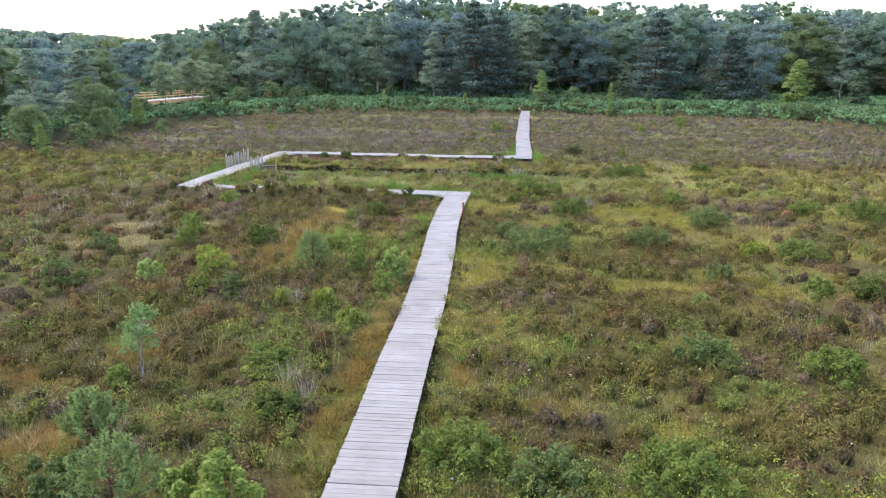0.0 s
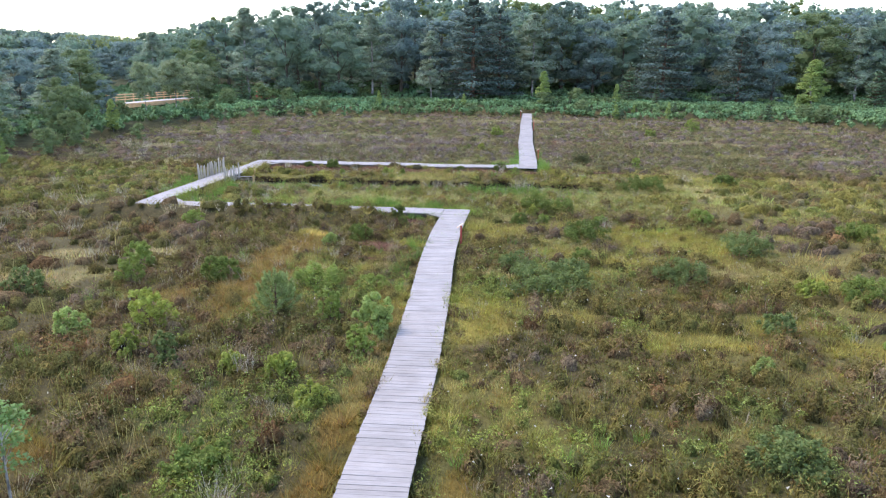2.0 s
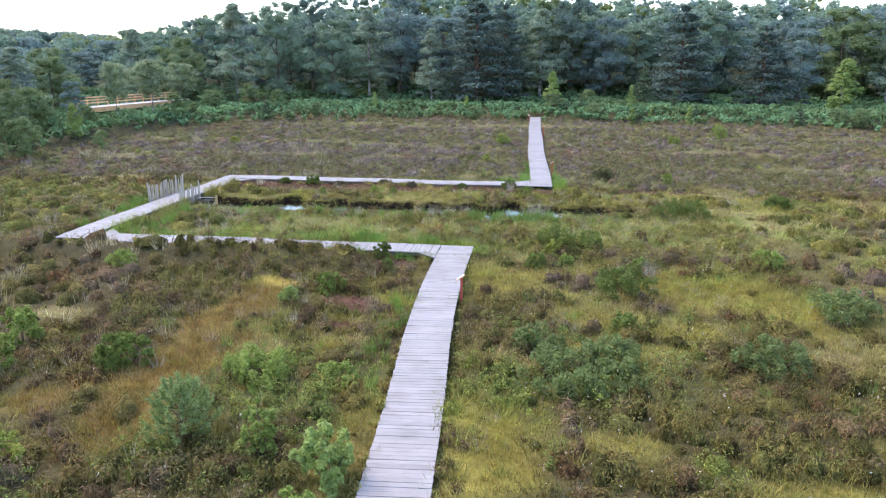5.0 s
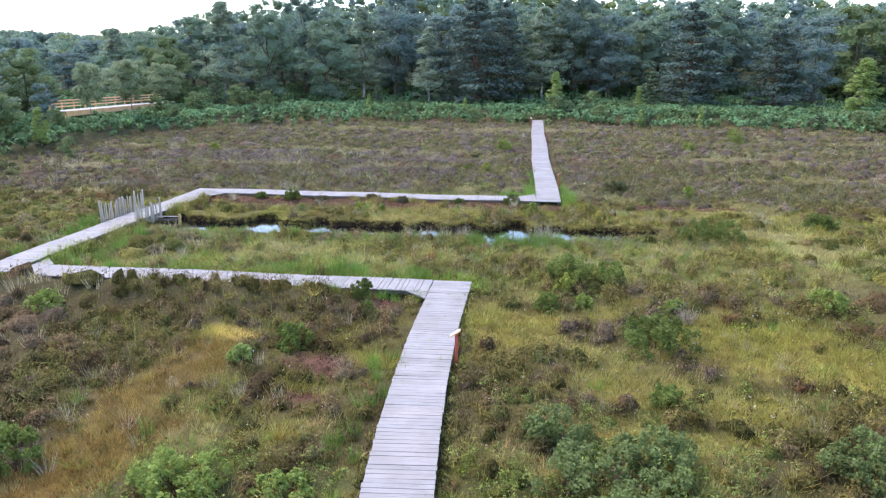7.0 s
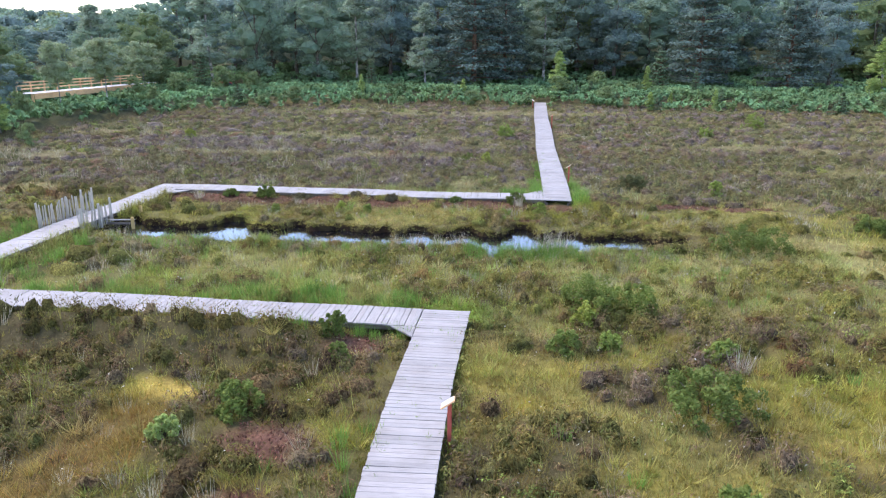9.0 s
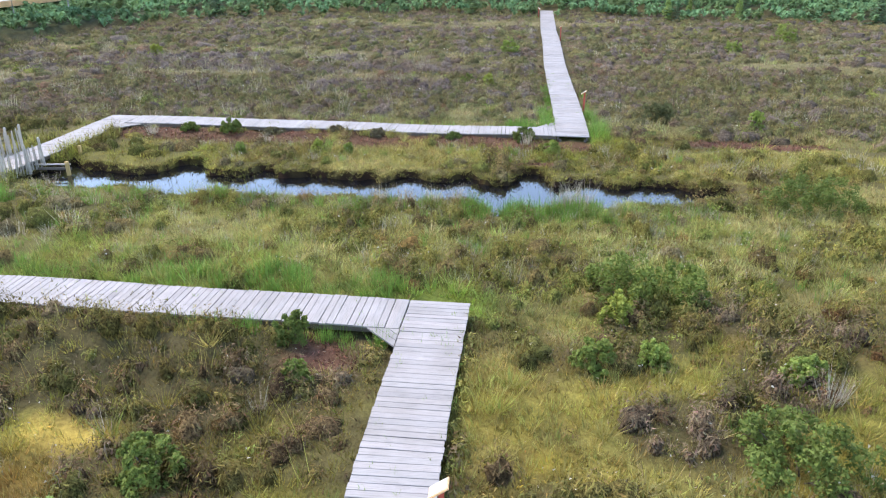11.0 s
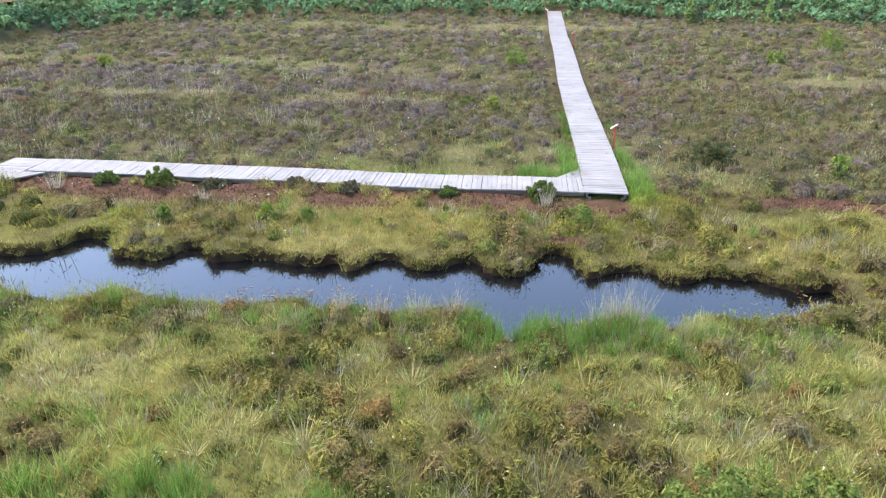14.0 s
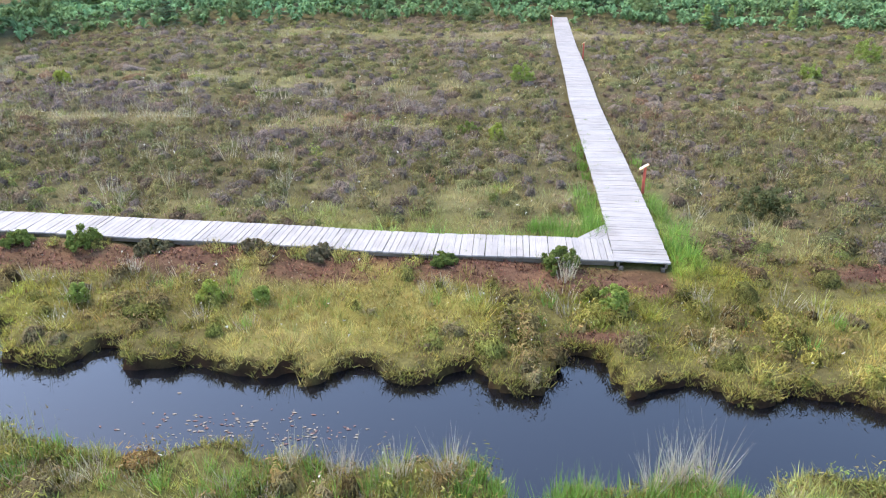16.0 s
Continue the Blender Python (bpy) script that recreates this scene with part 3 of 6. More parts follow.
def heath_tint(x, y, rng):
    n, m = fbm(x, y, 2.2, 71), fbm(x, y, 4.2, 72)
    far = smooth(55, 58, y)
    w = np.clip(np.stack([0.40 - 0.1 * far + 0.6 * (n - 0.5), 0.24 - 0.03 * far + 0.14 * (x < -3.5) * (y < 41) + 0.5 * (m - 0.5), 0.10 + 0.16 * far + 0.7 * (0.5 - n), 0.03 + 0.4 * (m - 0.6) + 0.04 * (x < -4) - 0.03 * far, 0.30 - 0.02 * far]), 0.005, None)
    purple, dark = stand("purple", x, y), stand("dark", x, y)
    w[2] += 2.2 * purple
    w[4] += 0.5 * dark
    w[0] += 0.35 * dark
    w[3] += 0.5 * stand("rust", x, y)
    w /= w.sum(0)
    pick = (rng.random(len(x)) > np.cumsum(w, 0)).sum(0).clip(0, 4)
    cols = np.stack([PAL["olive"], PAL["brown"], PAL["purple"], PAL["rust"], PAL["dark"]])
    soft = np.einsum("kn,kc->nc", w, cols)
    mid = (smooth(41.0, 42.5, y) * smooth(54.5, 53.0, y))[:, None]
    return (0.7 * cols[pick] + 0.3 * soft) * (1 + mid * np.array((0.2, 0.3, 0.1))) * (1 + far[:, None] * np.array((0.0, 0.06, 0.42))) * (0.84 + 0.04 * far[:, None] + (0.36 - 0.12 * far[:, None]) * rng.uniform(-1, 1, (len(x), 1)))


def moss_tint(x, y):
    n, m = fbm(x, y, 1.7, 81), fbm(x, y, 4.0, 82)
    c = np.array((0.42, 0.385, 0.085))[None] + 0.0 * n[:, None]
    g = smooth(0.58, 0.7, n)[:, None]
    c = c * (1 - g) + PAL["gold"] * 0.85 * g
    o = np.clip(smooth(0.62, 0.75, m) + 0.25 * smooth(1.5, 0.7, off_walk(x, y)) * (x > -2.8) * (y > 15) * (y < 29.5) * smooth(0.3, 0.5, n), 0, 1)[:, None]
    c = c * (1 - o) + PAL["orange"] * o
    spot = smooth(1.0, 0.55, np.hypot((x + 9.25) / 0.95, (y - 36.35) / 0.45))[:, None]
    return c * (1 - spot) + np.array((0.62, 0.465, 0.12)) * spot


def ground_tint(x, y):
    w = np.clip(plant_mix(x, y), 0.02, None) ** 3
    w /= w.sum(0)
    rng = np.random.default_rng(4)
    heath = np.array((0.088, 0.075, 0.037))
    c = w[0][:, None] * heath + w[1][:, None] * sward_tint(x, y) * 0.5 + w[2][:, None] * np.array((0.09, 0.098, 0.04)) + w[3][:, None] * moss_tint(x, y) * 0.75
    q = bare_peat(x, y)[:, None]
    mixp = fbm(x, y, 0.7, 91)[:, None]
    c = c * (1 - q) + q * (PAL["redpeat"] * mixp * 1.5 + PAL["peat"] * (1 - mixp) * 1.3)
    d = pool_depth(x, y)
    k = smooth(-0.3, -0.08, d)[:, None]
    c = c * (1 - k) + PAL["peat"] * 0.5 * k
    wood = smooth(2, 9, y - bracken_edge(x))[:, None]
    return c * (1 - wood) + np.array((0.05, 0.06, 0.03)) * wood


def steps(*runs):
    """Coordinates from runs (start, end, step), joined."""
    out = []
    for a, b, s in runs:
        out += list(np.arange(a, b - 1e-6, (b - a) / max(1, round((b - a) / s))))
    return np.array(out + [runs[-1][1]])


gx = steps((-3000, -600, 400), (-600, -120, 40), (-120, -48, 4), (-48, -22, 0.65), (-22, 9, 0.22), (9, 45, 0.65), (45, 120, 4), (120, 600, 40), (600, 3000, 400))
gy = steps((-3000, -200, 400), (-200, -10, 20), (-10, 6, 2), (6, 46.5, 0.6), (46.5, 53.2, 0.12), (53.2, 62, 0.5), (62, 115, 0.9), (115, 280, 5), (280, 700, 30), (700, 3500, 300))
GX, GY = np.meshgrid(gx, gy)
FX, FY = GX.ravel(), GY.ravel()
FZ = land(FX, FY) - 0.06 * smooth(0.2, -0.1, off_walk(FX, FY))
FZ = np.where((off_walk(FX, FY) < 0.25) & (FY < 110), np.minimum(FZ, np.where(FY > 50, 0.24, 0.16)), FZ)
me = bpy.data.meshes.new("ground")
nx, ny = len(gx), len(gy)
me.vertices.add(nx * ny)
me.vertices.foreach_set("co", np.stack([FX, FY, FZ], 1).astype(np.float32).ravel())
corner = (np.arange(ny - 1)[:, None] * nx + np.arange(nx - 1)[None]).ravel()
quads = np.stack([corner, corner + 1, corner + nx + 1, corner + nx], 1).astype(np.int32)
me.loops.add(quads.size)
me.loops.foreach_set("vertex_index", quads.ravel())
me.polygons.add(len(quads))
me.polygons.foreach_set("loop_start", np.arange(0, quads.size, 4, dtype=np.int32))
me.polygons.foreach_set("use_smooth", np.ones(len(quads), dtype=bool))
tint = me.attributes.new("tint", "FLOAT_COLOR", "POINT")
tc = np.ones((nx * ny, 4), dtype=np.float32)
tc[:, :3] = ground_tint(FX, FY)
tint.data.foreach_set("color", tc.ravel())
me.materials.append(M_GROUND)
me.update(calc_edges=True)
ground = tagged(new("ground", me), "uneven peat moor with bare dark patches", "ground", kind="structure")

wv = [(-19.2, 46.8, WATER), (5.2, 46.8, WATER), (5.2, 52.6, WATER), (-19.2, 52.6, WATER)]
tagged(new("water", face_mesh("water", wv, [(0, 1, 2, 3)], M_WATER)), "still dark peat-stained water in a bog pool", "water", kind="structure")


# ---- low vegetation, too many to count ----
def spread(rng, x0, x1, y0, y1, gap, keep):
    """Jittered places at that spacing for which keep(x, y) holds."""
    xs, ys = np.arange(x0, x1, gap), np.arange(y0, y1, gap)
    X, Y = np.meshgrid(xs, ys)
    x = (X + rng.uniform(-0.5, 0.5, X.shape) * gap * 1.3).ravel()
    y = (Y + rng.uniform(-0.5, 0.5, Y.shape) * gap * 1.3).ravel()
    ok = keep(x, y)
    return x[ok], y[ok]


def blades(rng, x, y, z, count, radius, height, lean, width, tint, vary=0.24):
    """Tufts of thin blades: one triangle a blade. Arrays hold a value for each tuft."""
    k = len(x)
    a = rng.uniform(0, 2 * math.pi, (k, count))
    r = np.sqrt(rng.random((k, count))) * radius[:, None]
    h = height[:, None] * rng.uniform(0.45, 1.1, (k, count))
    out = lean[:, None] * rng.uniform(0.2, 1.2, (k, count)) * h
    b = a + rng.uniform(-0.9, 0.9, (k, count))
    bx, by, bz = x[:, None] + r * np.cos(a), y[:, None] + r * np.sin(a), np.broadcast_to(z[:, None], a.shape) - 0.03
    tip = np.stack([bx + out * np.cos(b), by + out * np.sin(b), bz + h], -1)
    s = rng.uniform(0, 2 * math.pi, (k, count))
    w = width[:, None] * rng.uniform(0.6, 1.3, (k, count)) / 2
    side = np.stack([w * np.cos(s), w * np.sin(s), np.zeros_like(w)], -1)
    base = np.stack([bx, by, bz], -1)
    tris = np.stack([base - side, base + side, tip], 2).reshape(-1, 3, 3)
    col = tint[:, None, :] * (1 + rng.normal(0, vary, (k, count, 1))) * (1 + rng.normal(0, 0.05, (k, count, 3)))
    return tris, col.reshape(-1, 3)


# corner tints for contrast: lower at the foot, higher at the tip
FOOT_TO_TIP = np.array([[[0.8, 0.74, 0.69], [0.8, 0.74, 0.69], [1.18, 1.2, 1.08]]])


def domes(rng, x, y, z, count, radius, height, size, tint, vary=0.2, slim=0.24, outward=0.75):
    """Clumps of sprigs: slim leaves that clothe an uneven dome and point upwards along it."""
    k = len(x)
    a = rng.uniform(0, 2 * math.pi, (k, count))
    e = np.arcsin(rng.uniform(-0.05, 1, (k, count)))
    q = rng.uniform(0.6, 1.08, (k, count))
    d = np.stack([np.cos(e) * np.cos(a), np.cos(e) * np.sin(a), np.sin(e)], -1)
    lump = 1 + 0.2 * np.sin(3 * a + (x * 7)[:, None]) * np.cos(e) + 0.2 * np.sin(6 * a + 5 * e + (y * 9)[:, None])
    c = np.stack([x, y, z], -1)[:, None, :] + d * np.stack([radius, radius, height], -1)[:, None, :] * (q * lump)[..., None]
    nrm = d * outward + rng.normal(0, 0.5 if outward < 1 else 0.36, d.shape)
    nrm /= np.linalg.norm(nrm, axis=-1, keepdims=True)
    way = np.array([0, 0, 1.0]) + d * 0.5 + rng.normal(0, 0.45, d.shape)
    side = np.cross(way, nrm)
    side /= np.linalg.norm(side, axis=-1, keepdims=True) + 1e-6
    way = np.cross(nrm, side)
    s = size[:, None, None] * rng.uniform(0.6, 1.35, (k, count, 1))
    tris = np.stack([c - way * s * 0.6 - side * s * slim, c - way * s * 0.6 + side * s * slim, c + way * s * 0.8], 2).reshape(-1, 3, 3)
    col = tint[:, None, :] * (1 + rng.normal(0, vary, (k, count, 1))) * (1 + rng.normal(0, 0.07, (k, count, 3)))
    return tris, col.reshape(-1, 1, 3) * FOOT_TO_TIP


def cores(rng, x, y, z, radius, height, tint, near):
    """The close twiggy bodies of the mounds: uneven half balls for the heap of bodies."""
    cv, cf = (FINE_V, FINE_F) if near else (ICO_V, ICO_F)
    cf = cf[cv[cf][:, :, 2].mean(1) > -0.2]
    k, n = len(x), len(cv)
    spin = rng.uniform(0, math.pi, (k, 1))
    long = rng.uniform(0.75, 1.45, (k, 1))
    u, w = cv[None, :, 0] * long, cv[None, :, 1] / long ** 0.5
    shape = np.stack([u * np.cos(spin) - w * np.sin(spin), u * np.sin(spin) + w * np.cos(spin), np.broadcast_to(cv[None, :, 2], u.shape)], -1)
    knobs = rng.uniform(0.58, 1.0, (k, n, 1)) * (1 + 0.12 * np.sin(9 * shape[..., :1] + 40 * x[:, None, None]))
    v = shape * knobs * np.stack([radius, radius, height], -1)[:, None, :] * (0.65 if near else 0.78) + np.stack([x, y, z], -1)[:, None, :]
    col = tint[:, None, :] * rng.uniform(0.75, 1.15, (k, n, 1))
    bodies.append((v.reshape(-1, 3), (cf[None] + n * np.arange(k)[:, None, None]).reshape(-1, 3), col.reshape(-1, 3)))


def sprays(rng, x, y, z, count, radius, height, size, tint, vary=0.22, heads=7):
    """Leafy shrublets: leaves gathered into several heads over a low dome."""
    k = len(x)
    ha = rng.uniform(0, 2 * math.pi, (k, heads))
    hr = np.sqrt(rng.random((k, heads))) * 0.95
    hz = np.sqrt(np.clip(1 - 0.8 * hr ** 2, 0, 1)) * rng.uniform(0.55, 1.1, (k, heads))
    own = rng.integers(0, heads, (k, count))
    pick = lambda v: np.take_along_axis(v, own, 1)
    d = rng.normal(0, 1, (k, count, 3))
    d /= np.linalg.norm(d, axis=-1, keepdims=True)
    d[..., 2] = np.abs(d[..., 2]) * 1.2 - 0.25
    hd = (0.34 * radius)[:, None, None]
    c = np.stack([x[:, None] + pick(hr * np.cos(ha)) * radius[:, None], y[:, None] + pick(hr * np.sin(ha)) * radius[:, None], z[:, None] + pick(hz) * height[:, None] - 0.3 * hd[..., 0]], -1) + d * hd * rng.uniform(0.5, 1.05, (k, count, 1))
    nrm = d * 0.7 + np.array([0, 0, 0.45]) + rng.normal(0, 0.4, d.shape)
    nrm /= np.linalg.norm(nrm, axis=-1, keepdims=True)
    u = np.cross(nrm, rng.normal(0, 1, d.shape))
    u /= np.linalg.norm(u, axis=-1, keepdims=True) + 1e-6
    v = np.cross(nrm, u)
    s = size[:, None, None] * rng.uniform(0.6, 1.3, (k, count, 1))
    tris = np.stack([c - u * s * 0.8, c + v * s * 0.55, c + u * s * 0.8], 2)
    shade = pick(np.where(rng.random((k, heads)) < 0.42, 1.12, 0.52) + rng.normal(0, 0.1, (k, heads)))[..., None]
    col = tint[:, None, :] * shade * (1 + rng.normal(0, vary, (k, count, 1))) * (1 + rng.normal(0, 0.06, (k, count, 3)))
    return tris.reshape(-1, 3, 3), col.reshape(-1, 3)


def ico_tris():
    """The twenty faces of an icosahedron of radius 1."""
    g = (1 + 5 ** 0.5) / 2
    v = np.array([(-1, g, 0), (1, g, 0), (-1, -g, 0), (1, -g, 0), (0, -1, g), (0, 1, g), (0, -1, -g), (0, 1, -g), (g, 0, -1), (g, 0, 1), (-g, 0, -1), (-g, 0, 1)]) / math.hypot(1, g)
    f = [(0, 11, 5), (0, 5, 1), (0, 1, 7), (0, 7, 10), (0, 10, 11), (1, 5, 9), (5, 11, 4), (11, 10, 2), (10, 7, 6), (7, 1, 8), (3, 9, 4), (3, 4, 2), (3, 2, 6), (3, 6, 8), (3, 8, 9), (4, 9, 5), (2, 4, 11), (6, 2, 10), (8, 6, 7), (9, 8, 1)]
    return v, np.array(f)


ICO_V, ICO_F = ico_tris()
split = {}
FINE_V, FINE_F = [tuple(v) for v in ICO_V], []


def halfway(i, j):
    if (min(i, j), max(i, j)) not in split:
        m = (ICO_V[i] + ICO_V[j]) / np.linalg.norm(ICO_V[i] + ICO_V[j])
        split[(min(i, j), max(i, j))] = len(FINE_V)
        FINE_V.append(tuple(m))
    return split[(min(i, j), max(i, j))]


for i, j, k in ICO_F:
    u, v, w = halfway(i, j), halfway(j, k), halfway(k, i)
    FINE_F += [(i, u, w), (j, v, u), (k, w, v), (u, v, w)]
FINE_V, FINE_F = np.array(FINE_V), np.array(FINE_F)


bodies = []
heap = {"heather": [], "grass": [], "shrublets": [], "moss": []}


def shrublet_tint(x, y, rng):
    n3 = np.clip(fbm(x, y, 2.0, 111) + rng.normal(0, 0.15, len(x)), 0, 1)[:, None]
    sage = smooth(0.5, 0.62, fbm(x, y, 3.5, 112) + rng.normal(0, 0.06, len(x)))[:, None]
    t = PAL["leaf"] * (1 - n3) + PAL["lime"] * n3 * 1.05
    return t * (1 - sage) + PAL["sage"] * sage


def tall_heath(x, y):
    """Where the heather stands taller: before the middle boardwalk and in patches."""
    return 0.25 + 1.4 * fbm(x, y, 1.5, 101) + 0.35 * np.maximum(stand("dark", x, y), stand("purple", x, y)) + 0.2 * smooth(36.0, 37.5, y) * smooth(40.1, 39.4, y) * smooth(-6.0, -7.5, x)


def fore(x, y):
    """1 on the low turf before the bare peat east of the boardwalk."""
    return smooth(2.2, 3.0, x) * smooth(12.0, 10.5, x) * smooth(53.6, 54.1, y) * smooth(55.4, 55.0, y)


def sow_clumps(seed, x0, x1, y0, y1, gap, scale, counts, keep):
    """Heather domes and leafy shrublets, singly or run together."""
    rng = np.random.default_rng(seed)
    x, y = spread(rng, x0, x1, y0, y1, gap, keep)
    w = plant_mix(x, y) + rng.uniform(-0.34, 0.34, (4, len(x)))
    kind = w.argmax(0)
    kind[bare_peat(x, y) > rng.uniform(0.2, 0.8, len(x))] = 3
    low = np.where((x < -6.5) & (y > 38) & (y < 40), 1.0, 0.45 + 0.55 * smooth(0.0, 0.45, off_walk(x, y)))
    low = low * (1 - 0.35 * smooth(-0.8, -0.2, pool_depth(x, y)) * (y > 49.3))
    kind[(off_walk(x, y) < 0.16) & (y > 36)] = 3
    low = low * (1 - 0.55 * fore(x, y))
    stray = (kind == 1) & (rng.random(len(x)) < 0.22)
    kind[stray] = 0
    z = land(x, y)
    size = np.clip(np.exp(rng.normal(-0.14, 0.36, len(x))), 0.42, 1.9) * low
    i = (kind == 0)
    px, py, pz, s = x[i], y[i], z[i], size[i]
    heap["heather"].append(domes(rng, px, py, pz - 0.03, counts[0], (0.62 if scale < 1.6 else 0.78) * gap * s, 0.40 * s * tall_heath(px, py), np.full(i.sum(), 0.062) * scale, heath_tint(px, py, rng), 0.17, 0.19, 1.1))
    j = i & (rng.random(len(x)) < 0.2)
    heap["grass"].append(blades(rng, x[j], y[j], z[j], 9, 0.4 * gap * size[j], 0.62 * size[j], np.full(j.sum(), 0.35), np.full(j.sum(), 0.014) * scale, sward_tint(x[j], y[j])))
    i = (kind == 2)
    px, py, pz, s = x[i], y[i], z[i], size[i]
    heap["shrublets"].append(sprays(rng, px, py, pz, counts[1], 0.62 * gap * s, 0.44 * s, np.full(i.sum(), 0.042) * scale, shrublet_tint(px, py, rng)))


def sow_mounds(seed, x0, x1, y0, y1, gap, scale, counts, keep):
    """Rounded bushes of heather and leafy shrublets, knee high and of every width."""
    rng = np.random.default_rng(seed)
    x, y = spread(rng, x0, x1, y0, y1, gap, keep)
    kind = (plant_mix(x, y) + rng.uniform(-0.36, 0.36, (4, len(x)))).argmax(0)
    r = gap * 0.70 * np.clip(np.exp(rng.normal(-0.12, 0.38, len(x))), 0.45, 1.75)
    r = r * (1 - 0.12 * smooth(36.6, 37.6, y) * smooth(41, 40, y) * (x < -4.5))
    kind[(bare_peat(x, y) > 0.35) | (off_walk(x, y) < 0.75 * r + 0.05) | (pool_depth(x, y) > -0.9 * r)] = 3
    h = np.clip(r * rng.uniform(0.75, 1.7, len(x)) * (0.62 + 0.5 * tall_heath(x, y)), 0.1, 0.64 - 0.16 * (y > 56))
    kind[fore(x, y) > 0.5] = 3
    h = h * (1 - 0.35 * smooth(1.2, 0.3, off_walk(x, y)) * ~((x < -6.5) & (y > 37) & (y < 40)))
    z = land(x, y) - 0.04
    for j, i in enumerate((kind == 0, kind == 2)):
        px, py, pz, pr, ph = x[i], y[i], z[i], r[i], h[i]
        if j == 0:
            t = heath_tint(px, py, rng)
            for a, b in ((0.0, 0.8), (0.8, 1.2), (1.2, 9.0)):
                q = (pr / (gap * 0.6) >= a) & (pr / (gap * 0.6) < b)
                n = int(counts[0] * (0.55, 1.0, 1.7)[int(a > 0) + int(a > 1)])
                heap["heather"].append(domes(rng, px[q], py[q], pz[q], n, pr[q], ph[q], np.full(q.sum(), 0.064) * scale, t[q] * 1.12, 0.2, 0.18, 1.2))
            cores(rng, px, py, pz, pr, ph, t, scale < 1.1)
        else:
            t = shrublet_tint(px, py, rng)
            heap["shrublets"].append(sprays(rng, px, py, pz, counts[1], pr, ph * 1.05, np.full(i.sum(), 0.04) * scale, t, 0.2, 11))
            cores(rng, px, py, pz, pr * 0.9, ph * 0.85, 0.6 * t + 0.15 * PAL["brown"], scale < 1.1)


def sow_sward(seed, x0, x1, y0, y1, gap, scale, counts, keep):
    """Grass tufts and moss cushions between the clumps."""
    rng = np.random.default_rng(seed)
    x, y = spread(rng, x0, x1, y0, y1, gap, keep)
    w = plant_mix(x, y) + rng.uniform(-0.2, 0.2, (4, len(x)))
    z = land(x, y)
    bare = bare_peat(x, y) > rng.uniform(0.1, 0.6, len(x))
    low = (0.4 + 0.6 * smooth(0.0, 0.4, off_walk(x, y))) * (1 - 0.4 * smooth(-1.4, -0.3, pool_depth(x, y)) * (y > 49.3))
    size = rng.uniform(0.6, 1.35, len(x)) * low
    size = size * (0.55 + 0.9 * fbm(x, y, 0.8, 151)) * (1 - 0.4 * fore(x, y))
    t = sward_tint(x, y) * rng.uniform(0.66, 1.34, (len(x), 1)) * (1 + rng.normal(0, 0.06, (len(x), 3)))
    shy = (plant_mix(x, y).argmax(0) == 0)[:, None]
    t = np.where(shy, t * np.array((0.68, 0.67, 0.58)), t)
    vivid = np.clip((t[:, 1] - t[:, 0]) * 6, 0, 1)
    top = w.argmax(0)
    thin = ((top == 0) | (top == 2)) & (rng.random(len(x)) < (0.42 if scale < 1 else 0.62))
    i = (top != 3) & ~bare & ~thin
    heap["grass"].append(blades(rng, x[i], y[i], z[i], counts[0], 0.62 * gap * size[i] ** 0.5, (0.23 + 0.26 * vivid[i]) * size[i] * np.where(shy[i, 0], 0.75, 1.0), np.full(i.sum(), 0.75), np.full(i.sum(), 0.022) * scale, t[i], 0.15))
    i = (w.argmax(0) == 3) & ~bare
    heap["moss"].append(domes(rng, x[i], y[i], z[i] - 0.05, counts[1], 0.75 * gap * size[i] ** 0.5, 0.13 * size[i], np.full(i.sum(), 0.05) * scale, moss_tint(x[i], y[i]) * rng.uniform(0.8, 1.2, (i.sum(), 1)), 0.14))
    heap["grass"].append(blades(rng, x[i], y[i], z[i], counts[0] // 2, 0.6 * gap * size[i], 0.27 * size[i], np.full(i.sum(), 0.6), np.full(i.sum(), 0.016) * scale, t[i]))


def sow_tussocks(seed, x0, x1, y0, y1, gap, scale, count, keep):
    """Single grass tussocks whose blades arch outwards, in the grass and between the heather."""
    rng = np.random.default_rng(seed)
    x, y = spread(rng, x0, x1, y0, y1, gap, keep)
    w = plant_mix(x, y) + rng.uniform(-0.25, 0.25, (4, len(x)))
    i = ((w.argmax(0) == 1) | (w.argmax(0) == 3) | (rng.random(len(x)) < 0.12)) & (bare_peat(x, y) < 0.3) & (off_walk(x, y) > 0.25)
    x, y = x[i], y[i]
    n = len(x)
    t = sward_tint(x, y)
    for name, share in (("straw", 0.16), ("yellow_olive", 0.14), ("green", 0.14)):
        k = rng.random(n) < share
        t[k] = 0.35 * t[k] + 0.65 * PAL[name]
    s = rng.uniform(0.6, 1.25, n)
    heap["grass"].append(blades(rng, x, y, land(x, y), count, 0.1 * s * scale, 0.38 * s, np.full(n, 1.2), np.full(n, 0.02) * scale, t * rng.uniform(0.75, 1.25, (n, 1)), 0.16))


def free(x, y):
    return (off_walk(x, y) > 0.06) & (pool_depth(x, y) < -0.07) & (y < bracken_edge(x) + 1)


def near_strip(x, y):
    return (abs(x + 2.5) < 11.5) & (y > 8) & (y < 56.8)


def beyond(x, y):
    return free(x, y) & (abs(x + 3) < 23) & (y < 72)


